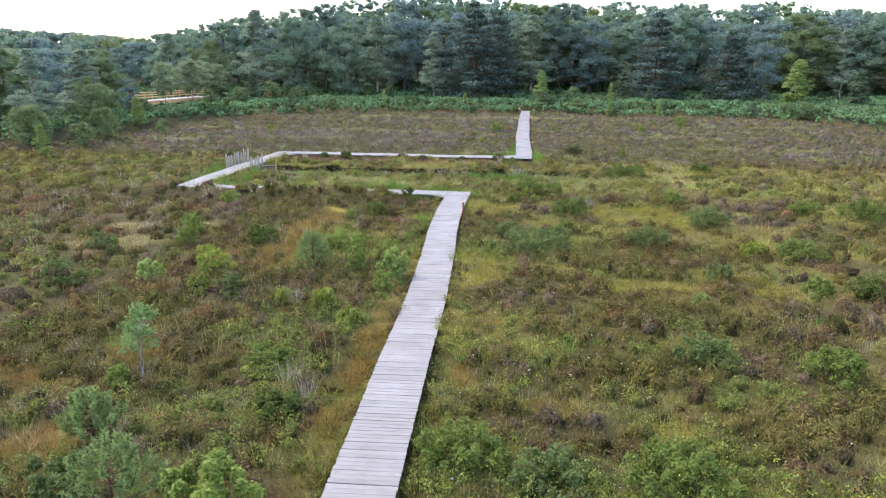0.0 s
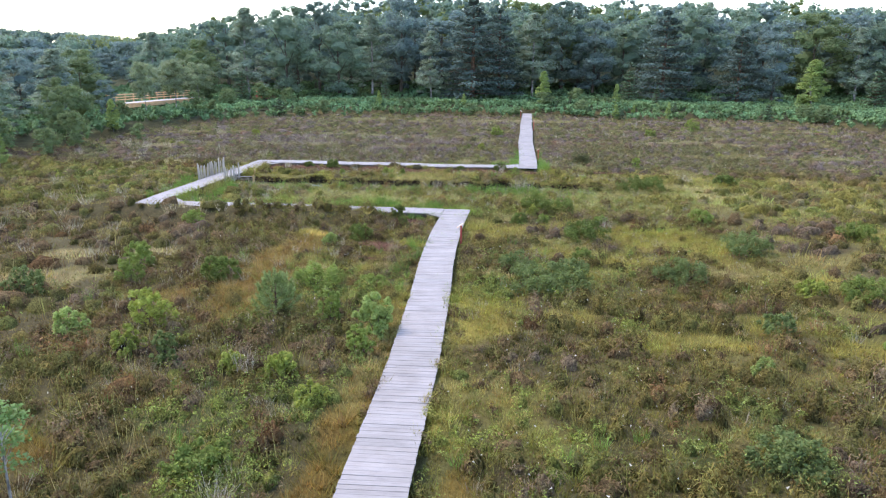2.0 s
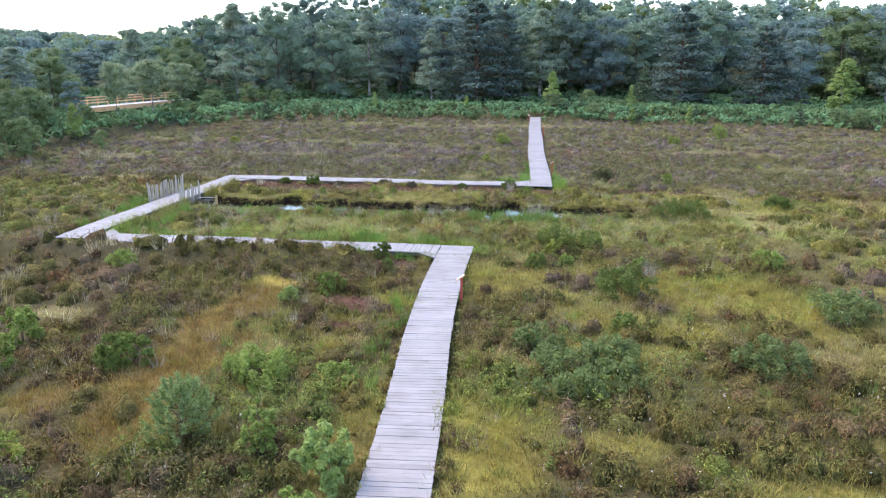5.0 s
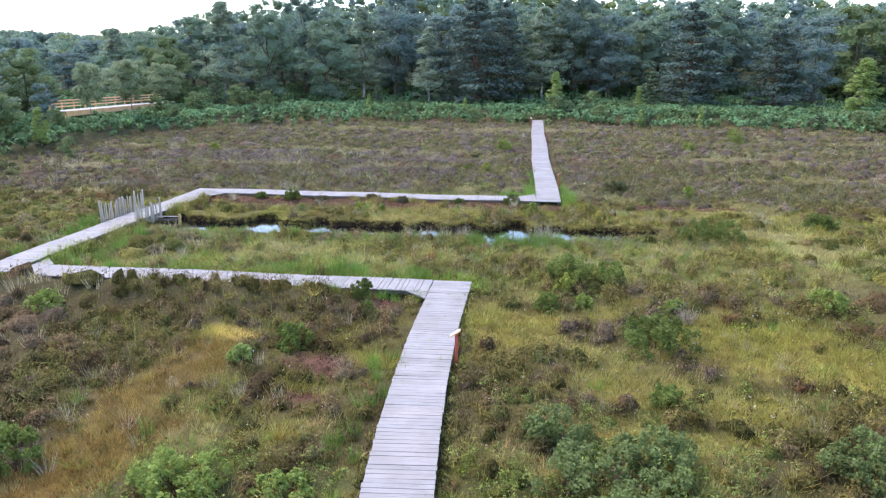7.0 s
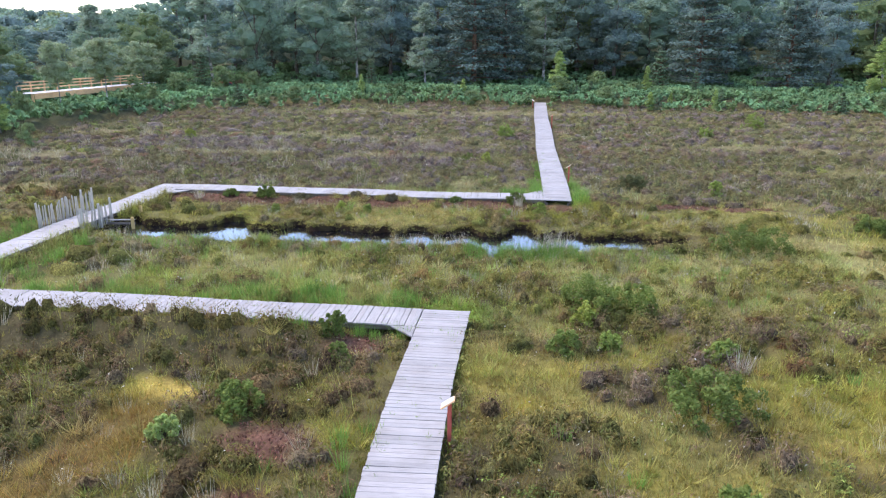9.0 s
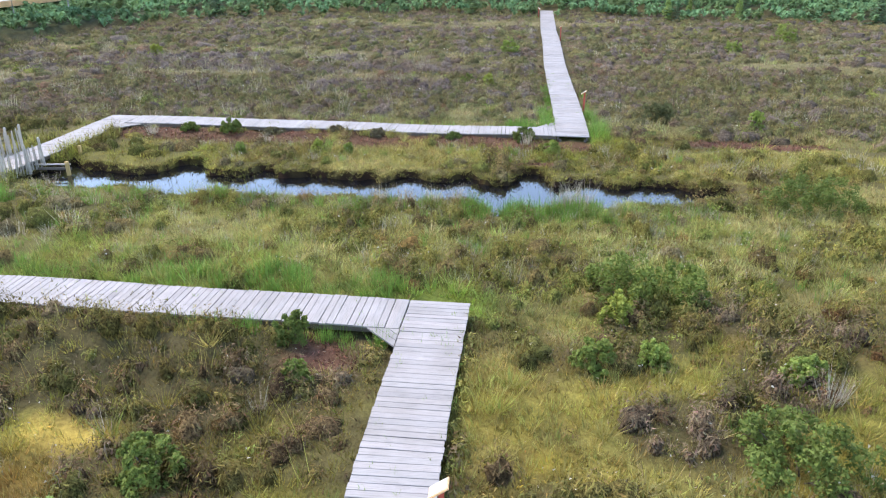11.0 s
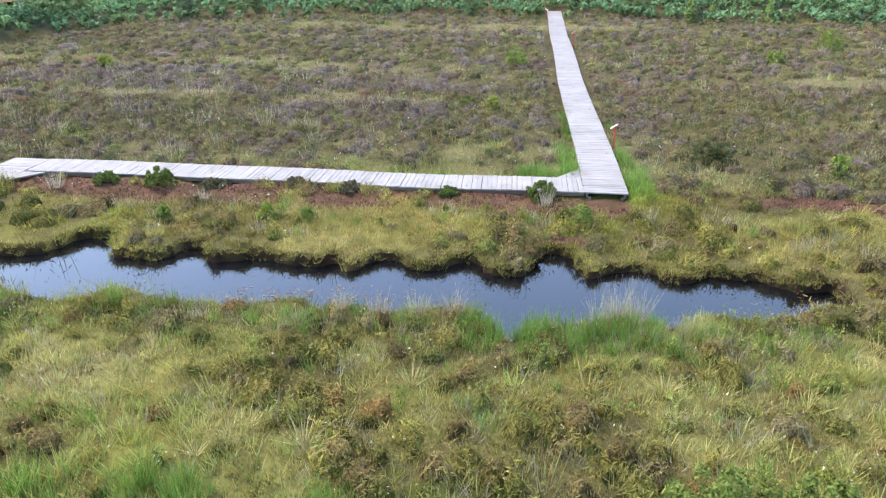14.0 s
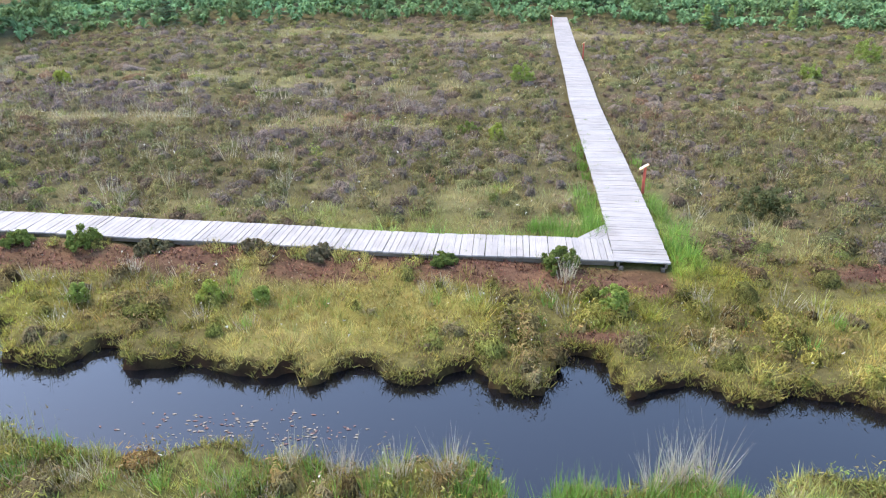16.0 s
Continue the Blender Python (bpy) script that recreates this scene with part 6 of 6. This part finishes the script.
for k, (x, y, w, h, c, label) in enumerate([
        (2.35, 36.6, 1.9, 0.95, L_DARK, "dense dark green shrub in yellow grass"), (6.5, 48.6, 2.7, 0.85, L_DARK, "wide low green shrub"), (8.4, 34.5, 1.8, 0.85, L_SAGE, "grey-green low shrub"),
        (0.4, 29.2, 2.9, 0.75, L_SAGE, "broad sage-green bog myrtle thicket"), (7.8, 17.7, 1.4, 0.85, L_LEAF, "leafy green bog myrtle"), (4.8, 18.3, 1.4, 0.75, L_SAGE, "lush green shrub in the grass"),
        (16.4, 36.8, 2.2, 1.1, L_DARK, "large dark green shrub"), (0.4, 42.3, 1.7, 1.05, L_LEAF, "open green willow shrub"), (1.6, 42.5, 1.3, 0.85, L_LEAF, "mid-green willow shrub"), (0.2, 41.35, 0.9, 0.7, L_YELL, "yellow-green open willow sprays"), (-0.5, 39.3, 0.8, 0.75, L_LEAF, "upright green bog myrtle shrub"), (7.9, 39.9, 1.1, 0.75, L_LIME, "light green shrub"),
        (0.6, 39.5, 0.6, 0.6, L_LIME, "small light green shrub"), (3.2, 39.2, 0.8, 0.6, L_LIME, "light green shrub beside grey heather"), (-7.3, 35.5, 1.05, 0.65, L_LEAF, "low green shrub beside bare peat"), (-8.3, 34.3, 0.65, 0.55, L_PALE, "small silvery shrub"),
        (-7.1, 28.4, 1.6, 0.75, L_LIME, "light green bilberry shrub"), (-5.3, 28.6, 1.0, 0.6, L_LIME, "light green bilberry shrub"), (3.8, 59.6, 1.35, 0.75, (0.10, 0.11, 0.045), "dome of dark olive heather"),
        (-13.6, 55.05, 0.8, 0.6, L_DARK, "dark tuft of heather at the boardwalk"), (-9.4, 52.7, 0.45, 0.6, L_YELL, "yellow-green birch seedling"), (-12.3, 52.6, 0.4, 0.5, L_LIME, "light green birch seedling"),
        (-8.3, 52.8, 0.3, 0.5, L_LIME, "small birch seedling"), (-0.9, 53.2, 0.6, 0.7, L_LIME, "light green shrub near the pool"), (-3.0, 77.3, 1.2, 1.3, L_LIME, "light green birch shrub in the heather"), (17.2, 86.5, 1.7, 1.4, L_LIME, "light green birch shrub in the heather"),
        (-3.9, 66.3, 0.6, 0.8, L_YELL, "yellow-green birch seedling"), (-5.0, 67.5, 0.9, 0.5, L_LEAF, "low green shrub in the heather"), (-26.5, 75.2, 0.9, 0.9, L_YELL, "yellowish seedling in the heather"), (7.6, 58.5, 0.7, 0.9, L_LIME, "light green birch seedling"),
        (-2.0, 55.0, 0.8, 0.5, L_DARK, "green shrub pressed against the boardwalk"), (12.0, 80.5, 1.2, 0.9, L_LIME, "light green shrub"), (-15.6, 37.4, 1.2, 0.7, L_LIME, "lime-green shrub near the boardwalk"), (-5.9, 38.2, 0.5, 0.5, L_LEAF, "small shrub in bare peat"),
        (-6.3, 40.0 - 0.6, 0.6, 0.75, L_DARK, "upright dark heather beside the boardwalk"), (9.8, 24.5, 0.9, 0.7, L_LIME, "light green shrub in the grass"), (5.6, 22.6, 0.6, 0.55, L_PALE, "small silvery birch seedling"), (2.0, 33.0, 0.9, 0.6, L_LEAF, "low green shrub"),
        (9.1, 29.2, 1.0, 0.6, L_YELL, "yellow-green shrub in the moor grass"), (6.9, 25.7, 1.0, 0.55, L_SAGE, "small sage-green shrub in the grass"), (10.6, 28.7, 1.9, 0.7, L_LEAF, "spreading green bog myrtle in the grass"),
        (11.5, 24.3, 1.6, 0.8, L_DARK, "dense dark green shrub in the grass"), (12.2, 52.0, 1.4, 0.6, L_DARK, "low dark shrub on the open moor"), (14.0, 37.8, 1.6, 0.8, L_LEAF, "leafy green shrub on the open moor"),
        *[(px, py, pw, ph, pc, "dark heather tuft at the boardwalk's edge") for px, py, pw, ph, pc in ((-15.2, 55.0, 0.7, 0.3, L_DARK), (-11.9, 55.2, 0.9, 0.24, (0.13, 0.115, 0.06)), (-9.3, 55.05, 0.5, 0.26, (0.15, 0.12, 0.07)), (-7.7, 55.15, 0.8, 0.2, (0.14, 0.12, 0.07)), (-4.7, 55.0, 0.6, 0.22, L_DARK))],
        (-1.0, 12.9, 1.7, 0.85, L_LEAF, "lush bilberry bush beside the boardwalk"), (0.7, 12.3, 1.6, 0.75, L_SAGE, "dense bog myrtle near the boardwalk"), (3.1, 12.6, 1.9, 0.8, L_LEAF, "leafy bog myrtle thicket in the grass"),
        (-0.5, 30.9, 1.3, 0.75, L_SAGE, "sage-green bog myrtle mound"), (1.3, 30.2, 1.5, 0.8, L_SAGE, "sage-green bog myrtle thicket"), (5.2, 30.4, 1.7, 0.75, L_SAGE, "low sage-green bog myrtle thicket"),
        (-10.4, 21.9, 0.8, 0.85, L_YELL, "yellowish birch seedling among dark heather"), (-4.95, 19.8, 0.8, 0.6, L_YELL, "yellow-green bilberry shrub near the boardwalk"), (-13.7, 28.2, 1.0, 1.1, L_LIME, "open light green birch shrub"),
        (-11.8, 12.4, 1.0, 0.6, L_LEAF, "low green shrub among rusty heather"), (-16.5, 26.6, 1.3, 0.9, L_SAGE, "grey-green willow scrub in the heather"), (-6.3, 17.2, 1.3, 0.6, L_LEAF, "dense bilberry thicket near the boardwalk"), (-5.2, 14.4, 1.2, 0.55, L_DARK, "dark leafy bilberry near the boardwalk")]):
    shrub(330 + k, x, y, w, h, c, label if len(label.split()) > 4 else label + ' on the moor', lobes_n=8 + int(4 * w))


# ---- signs, fences, dam, ramp ----
def lectern_sign(x, y, face, height, label):
    top = tagged(new("lectern_sign"), label, "sign", "signs along the boardwalk")
    top.matrix_basis = pose(x, y, float(land(x, y)), 0, 0, face)
    z = height - float(land(x, y))
    part("post", stake_mesh("post", 0.075, 0.06, z - 0.05, M_RED), top, "red-stained post")
    panel = part("panel", board_mesh("panel", 0.30, 0.27, 0.025, M_NEWWOOD), top, "tilted board", pose(-0.03, 0, z - 0.04, -9, -33, 0))
    part("panel_face", board_mesh("panel_face", 0.26, 0.23, 0.008, M_PANEL, 0.002), panel, "bleached panel face", pose(0, 0, 0.0185))
    return top


lectern_sign(-2.86, 34.7, 8, 0.92, "low tilted sign on a red post beside the boardwalk")
lectern_sign(0.68, 60.7, 0, 1.0, "low tilted sign on a red post in tall grass")
lectern_sign(0.58, 86.0, 0, 1.05, "low tilted sign on a red post among heather")
lectern_sign(-0.95, 101.0, 180, 1.05, "low tilted sign on a red post near the bracken")


def pale_fence(x0, y0, x1, y1, count, posts, tall, label):
    top = tagged(new("pale_fence"), label, "fence", "fences beside the boardwalk")
    top.matrix_basis = pose(x0, y0, float(land(x0, y0)))
    r = random.Random(int(100 * y1))
    shapes = [stake_mesh("pale", 0.04, 0.022, h, M_PALE, 0.03, ln) for h, ln in ((tall + 0.02, 0.0), (tall + 0.08, 0.02), (tall - 0.06, -0.015), (tall + 0.04, 0.03))]
    for i in range(count):
        t = (i + r.uniform(-0.2, 0.2)) / (count - 1)
        part("pale", shapes[r.randrange(4)], top, m=pose((x1 - x0) * t, (y1 - y0) * t, -0.02 + r.uniform(-0.06, 0.06), r.uniform(-3, 3), r.uniform(-5, 5), r.uniform(-20, 20)))
    post = stake_mesh("post", 0.075, 0.075, tall + 0.22, M_PALE, 0.02)
    for t in posts:
        part("post", post, top, m=pose((x1 - x0) * t + 0.05, (y1 - y0) * t, -0.02 + r.uniform(-0.08, 0.1), r.uniform(-2, 2), r.uniform(-3, 3), r.uniform(0, 40)))
    a = math.degrees(math.atan2(y1 - y0, x1 - x0))
    ln = math.hypot(x1 - x0, y1 - y0)
    for z in (0.22, tall - 0.16):
        v, f = tube([(0, 0, z), (ln * 0.5, 0, z - 0.015), (ln, 0, z)], [0.006, 0.006, 0.006], 5)
        part("wire", face_mesh("wire", v, f, M_BEARER), top, m=pose(0, 0.0, 0, 0, 0, a))
    return top


pale_fence(-20.2, 48.1, -19.88, 51.2, 32, (0.0, 0.42, 0.5, 0.8, 1.0), 0.94, "weathered grey chestnut paling fence beside the boardwalk")
pale_fence(-18.62, 48.3, -18.46, 50.2, 17, (0.0, 0.62, 1.0), 0.78, "short grey chestnut paling fence between boardwalk and pool")

dam = tagged(new("pool_dam"), "plank dam with yellow stakes across the end of the pool", "dam")
dam.matrix_basis = pose(-18.0, 49.7, -0.35)
part("plank", board_mesh("plank", 1.5, 0.045, 0.09, M_BEARER), dam, "weathered lower plank", pose(-0.1, 0.25, 0.38, 0, 0, 8))
part("rail", board_mesh("rail", 1.5, 0.07, 0.035, M_PALE), dam, "grey cap board", pose(-0.1, 0.25, 0.53, 0, 0, 8))
part("stake", stake_mesh("stake", 0.11, 0.10, 0.78, M_STAKE, 0.02), dam, "yellow stake", pose(0.62, 0.2, -0.1, 0, 0, 12))
part("stake", stake_mesh("stake", 0.10, 0.09, 0.75, M_STAKE, 0.02), dam, "yellow stake", pose(0.05, 1.95, 0.0, 0, 0, -8))

# the raised timber ramp at the edge of the wood
ramp = tagged(new("timber_ramp"), "raised timber ramp with new three-bar railing at the wood", "ramp")
RA, RB = Vector((-47.0, 87.3, 2.15)), Vector((-48.3, 113.7, 1.65))
ramp.matrix_basis = Matrix.Translation(RA)
run = RB - RA
yaw = math.degrees(math.atan2(run.y, run.x))
pitch_down = -math.degrees(math.asin(run.z / run.length))
along = pose(0, 0, 0, 0, 0, yaw) @ pose(0, 0, 0, 0, pitch_down, 0)
part("deck", board_mesh("deck", run.length, 1.7, 0.06, M_GRIT), ramp, "pale gritty deck", along @ pose(run.length / 2, 0.85, 0))
for k in range(6):
    seg = run.length / 6
    part("fascia", board_mesh("fascia", seg - 0.01, 0.05, 0.5, M_NEWWOOD), ramp, "", along @ pose(seg * (k + 0.5), -0.03, -0.25))
post_me = stake_mesh("post", 0.11, 0.11, 3.2, M_NEWWOOD)
rail_me = board_mesh("rail", run.length / 12 - 0.01, 0.05, 0.13, M_NEWWOOD)
for k in range(13):
    p = along @ Vector((run.length * k / 12, 1.62, 0))
    part("post", post_me, ramp, m=pose(p.x, p.y, p.z - 2.15, 0, 0, yaw))
    if k < 12:
        for z in (0.38, 0.68, 0.98):
            part("rail", rail_me, ramp, m=along @ pose(run.length * (k + 0.5) / 12, 1.54, z))
leg_me = stake_mesh("leg", 0.12, 0.12, 2.2, M_NEWWOOD)
for k in range(9):
    p = along @ Vector((run.length * k / 8, 0.12, -0.1))
    part("leg", leg_me, ramp, m=pose(p.x, p.y, p.z - 2.2, 0, 0, yaw))

# a red machine half hidden in the bracken
digger = tagged(new("site_machine"), "small red machine half hidden in bracken", "machine")
digger.matrix_basis = pose(-41.6, 119.0, float(land(-41.6, 119.0)), 0, 0, 20)
part("body", board_mesh("body", 1.7, 1.1, 0.55, M_REDPAINT, 0.09), digger, "red bonnet", pose(0, 0, 0.75))
part("cab", board_mesh("cab", 0.8, 1.0, 0.5, M_GLASSDARK, 0.08), digger, "dark cab", pose(-0.3, 0, 1.25))
part("roof", board_mesh("roof", 0.95, 1.1, 0.08, M_REDPAINT, 0.03), digger, "red roof", pose(-0.3, 0, 1.53))
for sx in (-0.55, 0.55):
    for sy in (-0.55, 0.55):
        v, f = tube([(0, -0.1, 0), (0, 0.1, 0)], [0.32, 0.32], 16)
        f.append(tuple(reversed(range(16))))
        part("wheel", face_mesh("wheel", v, f, M_RUBBER), digger, "black tyre", pose(sx, sy, 0.3))

# floating leaves and grass stems on the pool
rng = np.random.default_rng(91)
fx, fy = rng.normal(-7.3, 1.1, 170), rng.normal(48.95, 0.28, 170)
ok = pool_depth(fx, fy) > 0.12
fx, fy = fx[ok], fy[ok]
a = rng.uniform(0, math.pi, len(fx))
s = rng.uniform(0.02, 0.06, len(fx))
d = np.stack([np.cos(a) * s, np.sin(a) * s * 0.6, 0 * a], 1)
q = np.stack([-np.sin(a) * s * 0.35, np.cos(a) * s * 0.35, 0 * a], 1)
p = np.stack([fx, fy, np.full(len(fx), WATER + 0.006) + rng.uniform(0, 0.006, len(fx))], 1)
ft2 = np.concatenate([np.stack([p - d, p + q, p + d], 1), np.stack([p - d, p + d, p - q], 1)])
fc2 = np.tile(np.where(rng.random((len(fx), 1)) < 0.6, np.array((0.34, 0.28, 0.22)), np.array((0.22, 0.12, 0.10))), (2, 1))
tagged(new("pondweed", tri_mesh("pondweed", ft2, fc2, M_LEAF)), "floating brownish pondweed leaves on the dark water", "pondweed", kind="stuff")

# ---- boardwalks, board by board ----
PITCH = 0.15
plank_shapes = {}


def plank_for(width, i):
    key = (round(width, 2), i % 5)
    if key not in plank_shapes:
        plank_shapes[key] = board_mesh("plank", width + (0, 0.012, -0.01, 0.006, -0.006)[key[1]], (0.1455, 0.144, 0.1425, 0.1395, 0.1445)[key[1]], 0.036, M_PLANK, 0.005)
    return plank_shapes[key]


def boardwalk(pts, deck, width, label, seed):
    r = random.Random(seed)
    top = tagged(new("boardwalk"), label, "boardwalk", "boardwalks over the bog")
    top.matrix_basis = pose(pts[0][0], pts[0][1], deck)
    o = Vector((pts[0][0], pts[0][1]))
    P = [Vector(p) - o for p in pts]
    dist = [0.0]
    for a, b in zip(P, P[1:]):
        dist.append(dist[-1] + (b - a).length)

    def place(s):
        s = min(max(s, 0.0), dist[-1])
        k = max(i for i in range(len(P) - 1) if dist[i] <= s + 1e-9)
        t = (s - dist[k]) / (dist[k + 1] - dist[k])
        return P[k].lerp(P[k + 1], t)

    # stringers and legs below the boards
    n = max(2, int(dist[-1] / 1.8))
    for i in range(n):
        s0, s1 = dist[-1] * i / n, dist[-1] * (i + 1) / n
        a, b = place(s0), place(s1)
        c, u = (a + b) / 2, (b - a)
        ang = math.degrees(math.atan2(u.y, u.x))
        side = Vector((-u.y, u.x)).normalized()
        for k in (-1, 1):
            q = c + side * k * (width / 2 - 0.09)
            part("stringer", stringer_me(round(u.length, 2)), top, m=pose(q.x, q.y, -0.098, 0, 0, ang))
            part("leg", LEG, top, m=pose(a.x + side.x * k * (width / 2 - 0.16), a.y + side.y * k * (width / 2 - 0.16), -0.85, 0, 0, ang))
    rest = []
    count = int(dist[-1] / PITCH)
    for i in range(count):
        s = (i + 0.5) * dist[-1] / count
        a, b, c = place(s - 0.4), place(s + 0.4), place(s)
        u = b - a
        ang = math.degrees(math.atan2(u.y, u.x)) + 90 + r.uniform(-0.35, 0.35)
        m = pose(c.x + r.uniform(-0.006, 0.006), c.y + r.uniform(-0.006, 0.006), -0.018 + r.uniform(-0.004, 0.004) + 0.012 * math.sin(s * 0.9), r.uniform(-0.6, 0.6), r.uniform(-0.4, 0.4), ang)
        if i < 300:
            part("plank", plank_for(width, r.randrange(5)), top, m=m)
        else:
            v, f = board(width, 0.143, 0.036, 0.005)
            rest.append(([m @ Vector(q) for q in v], f))
    if rest:
        v, f = join(rest)
        tagged(part("planks", face_mesh("planks", v, f, M_PLANK), top), kind="stuff")
    return top


stringers = {}


def stringer_me(ln):
    if ln not in stringers:
        stringers[ln] = board_mesh("stringer", ln, 0.06, 0.12, M_BEARER)
    return stringers[ln]


LEG = stake_mesh("leg", 0.09, 0.09, 0.72, M_BEARER)
walks = {}
for k, (name, (pts, deck, width)) in enumerate(BOARDWALKS.items()):
    walks[name] = boardwalk(pts, deck, width, {
        "south": "long silvery plank boardwalk bending across the moor", "middle": "silvery plank boardwalk ahead of the pool, grass at its edge", "west": "silvery plank boardwalk between grey paling fences",
        "north": "silvery plank boardwalk along bare peat behind the pool", "far": "straight silvery plank boardwalk leading to the wood"}[name], 40 + k)


def corner_boards(walk_name, tri, deck):
    """The small wedge of slanting boards in a bend, cut from three corners."""
    top = walks[walk_name]
    o = top.matrix_basis.translation
    a, b, c = (Vector((x - o.x, y - o.y, 0)) for x, y in tri)
    for i in range(3):
        t0, t1 = i / 3, (i + 1) / 3 - 0.02
        q = [a.lerp(b, t0), a.lerp(b, t1), c.lerp(b, t1), c.lerp(b, t0)]
        v = [p + Vector((0, 0, deck - o.z - 0.036)) for p in q] + [p + Vector((0, 0, deck - o.z - 0.001)) for p in q]
        f = [(3, 2, 1, 0), (4, 5, 6, 7), (0, 1, 5, 4), (1, 2, 6, 5), (2, 3, 7, 6), (3, 0, 4, 7)]
        part("plank", face_mesh("plank", v, f, M_PLANK), top)


corner_boards("middle", ((-4.93, 39.86), (-4.27, 39.86), (-4.27, 39.20)), 0.246)
corner_boards("north", ((-1.48, 56.56), (-0.73, 56.56), (-0.73, 57.55)), 0.336)
corner_boards("north", ((-18.25, 54.5), (-18.25, 55.40), (-17.5, 55.40)), 0.316)
corner_boards("middle", ((-18.75, 42.2), (-18.75, 41.35), (-18.0, 41.35)), 0.246)
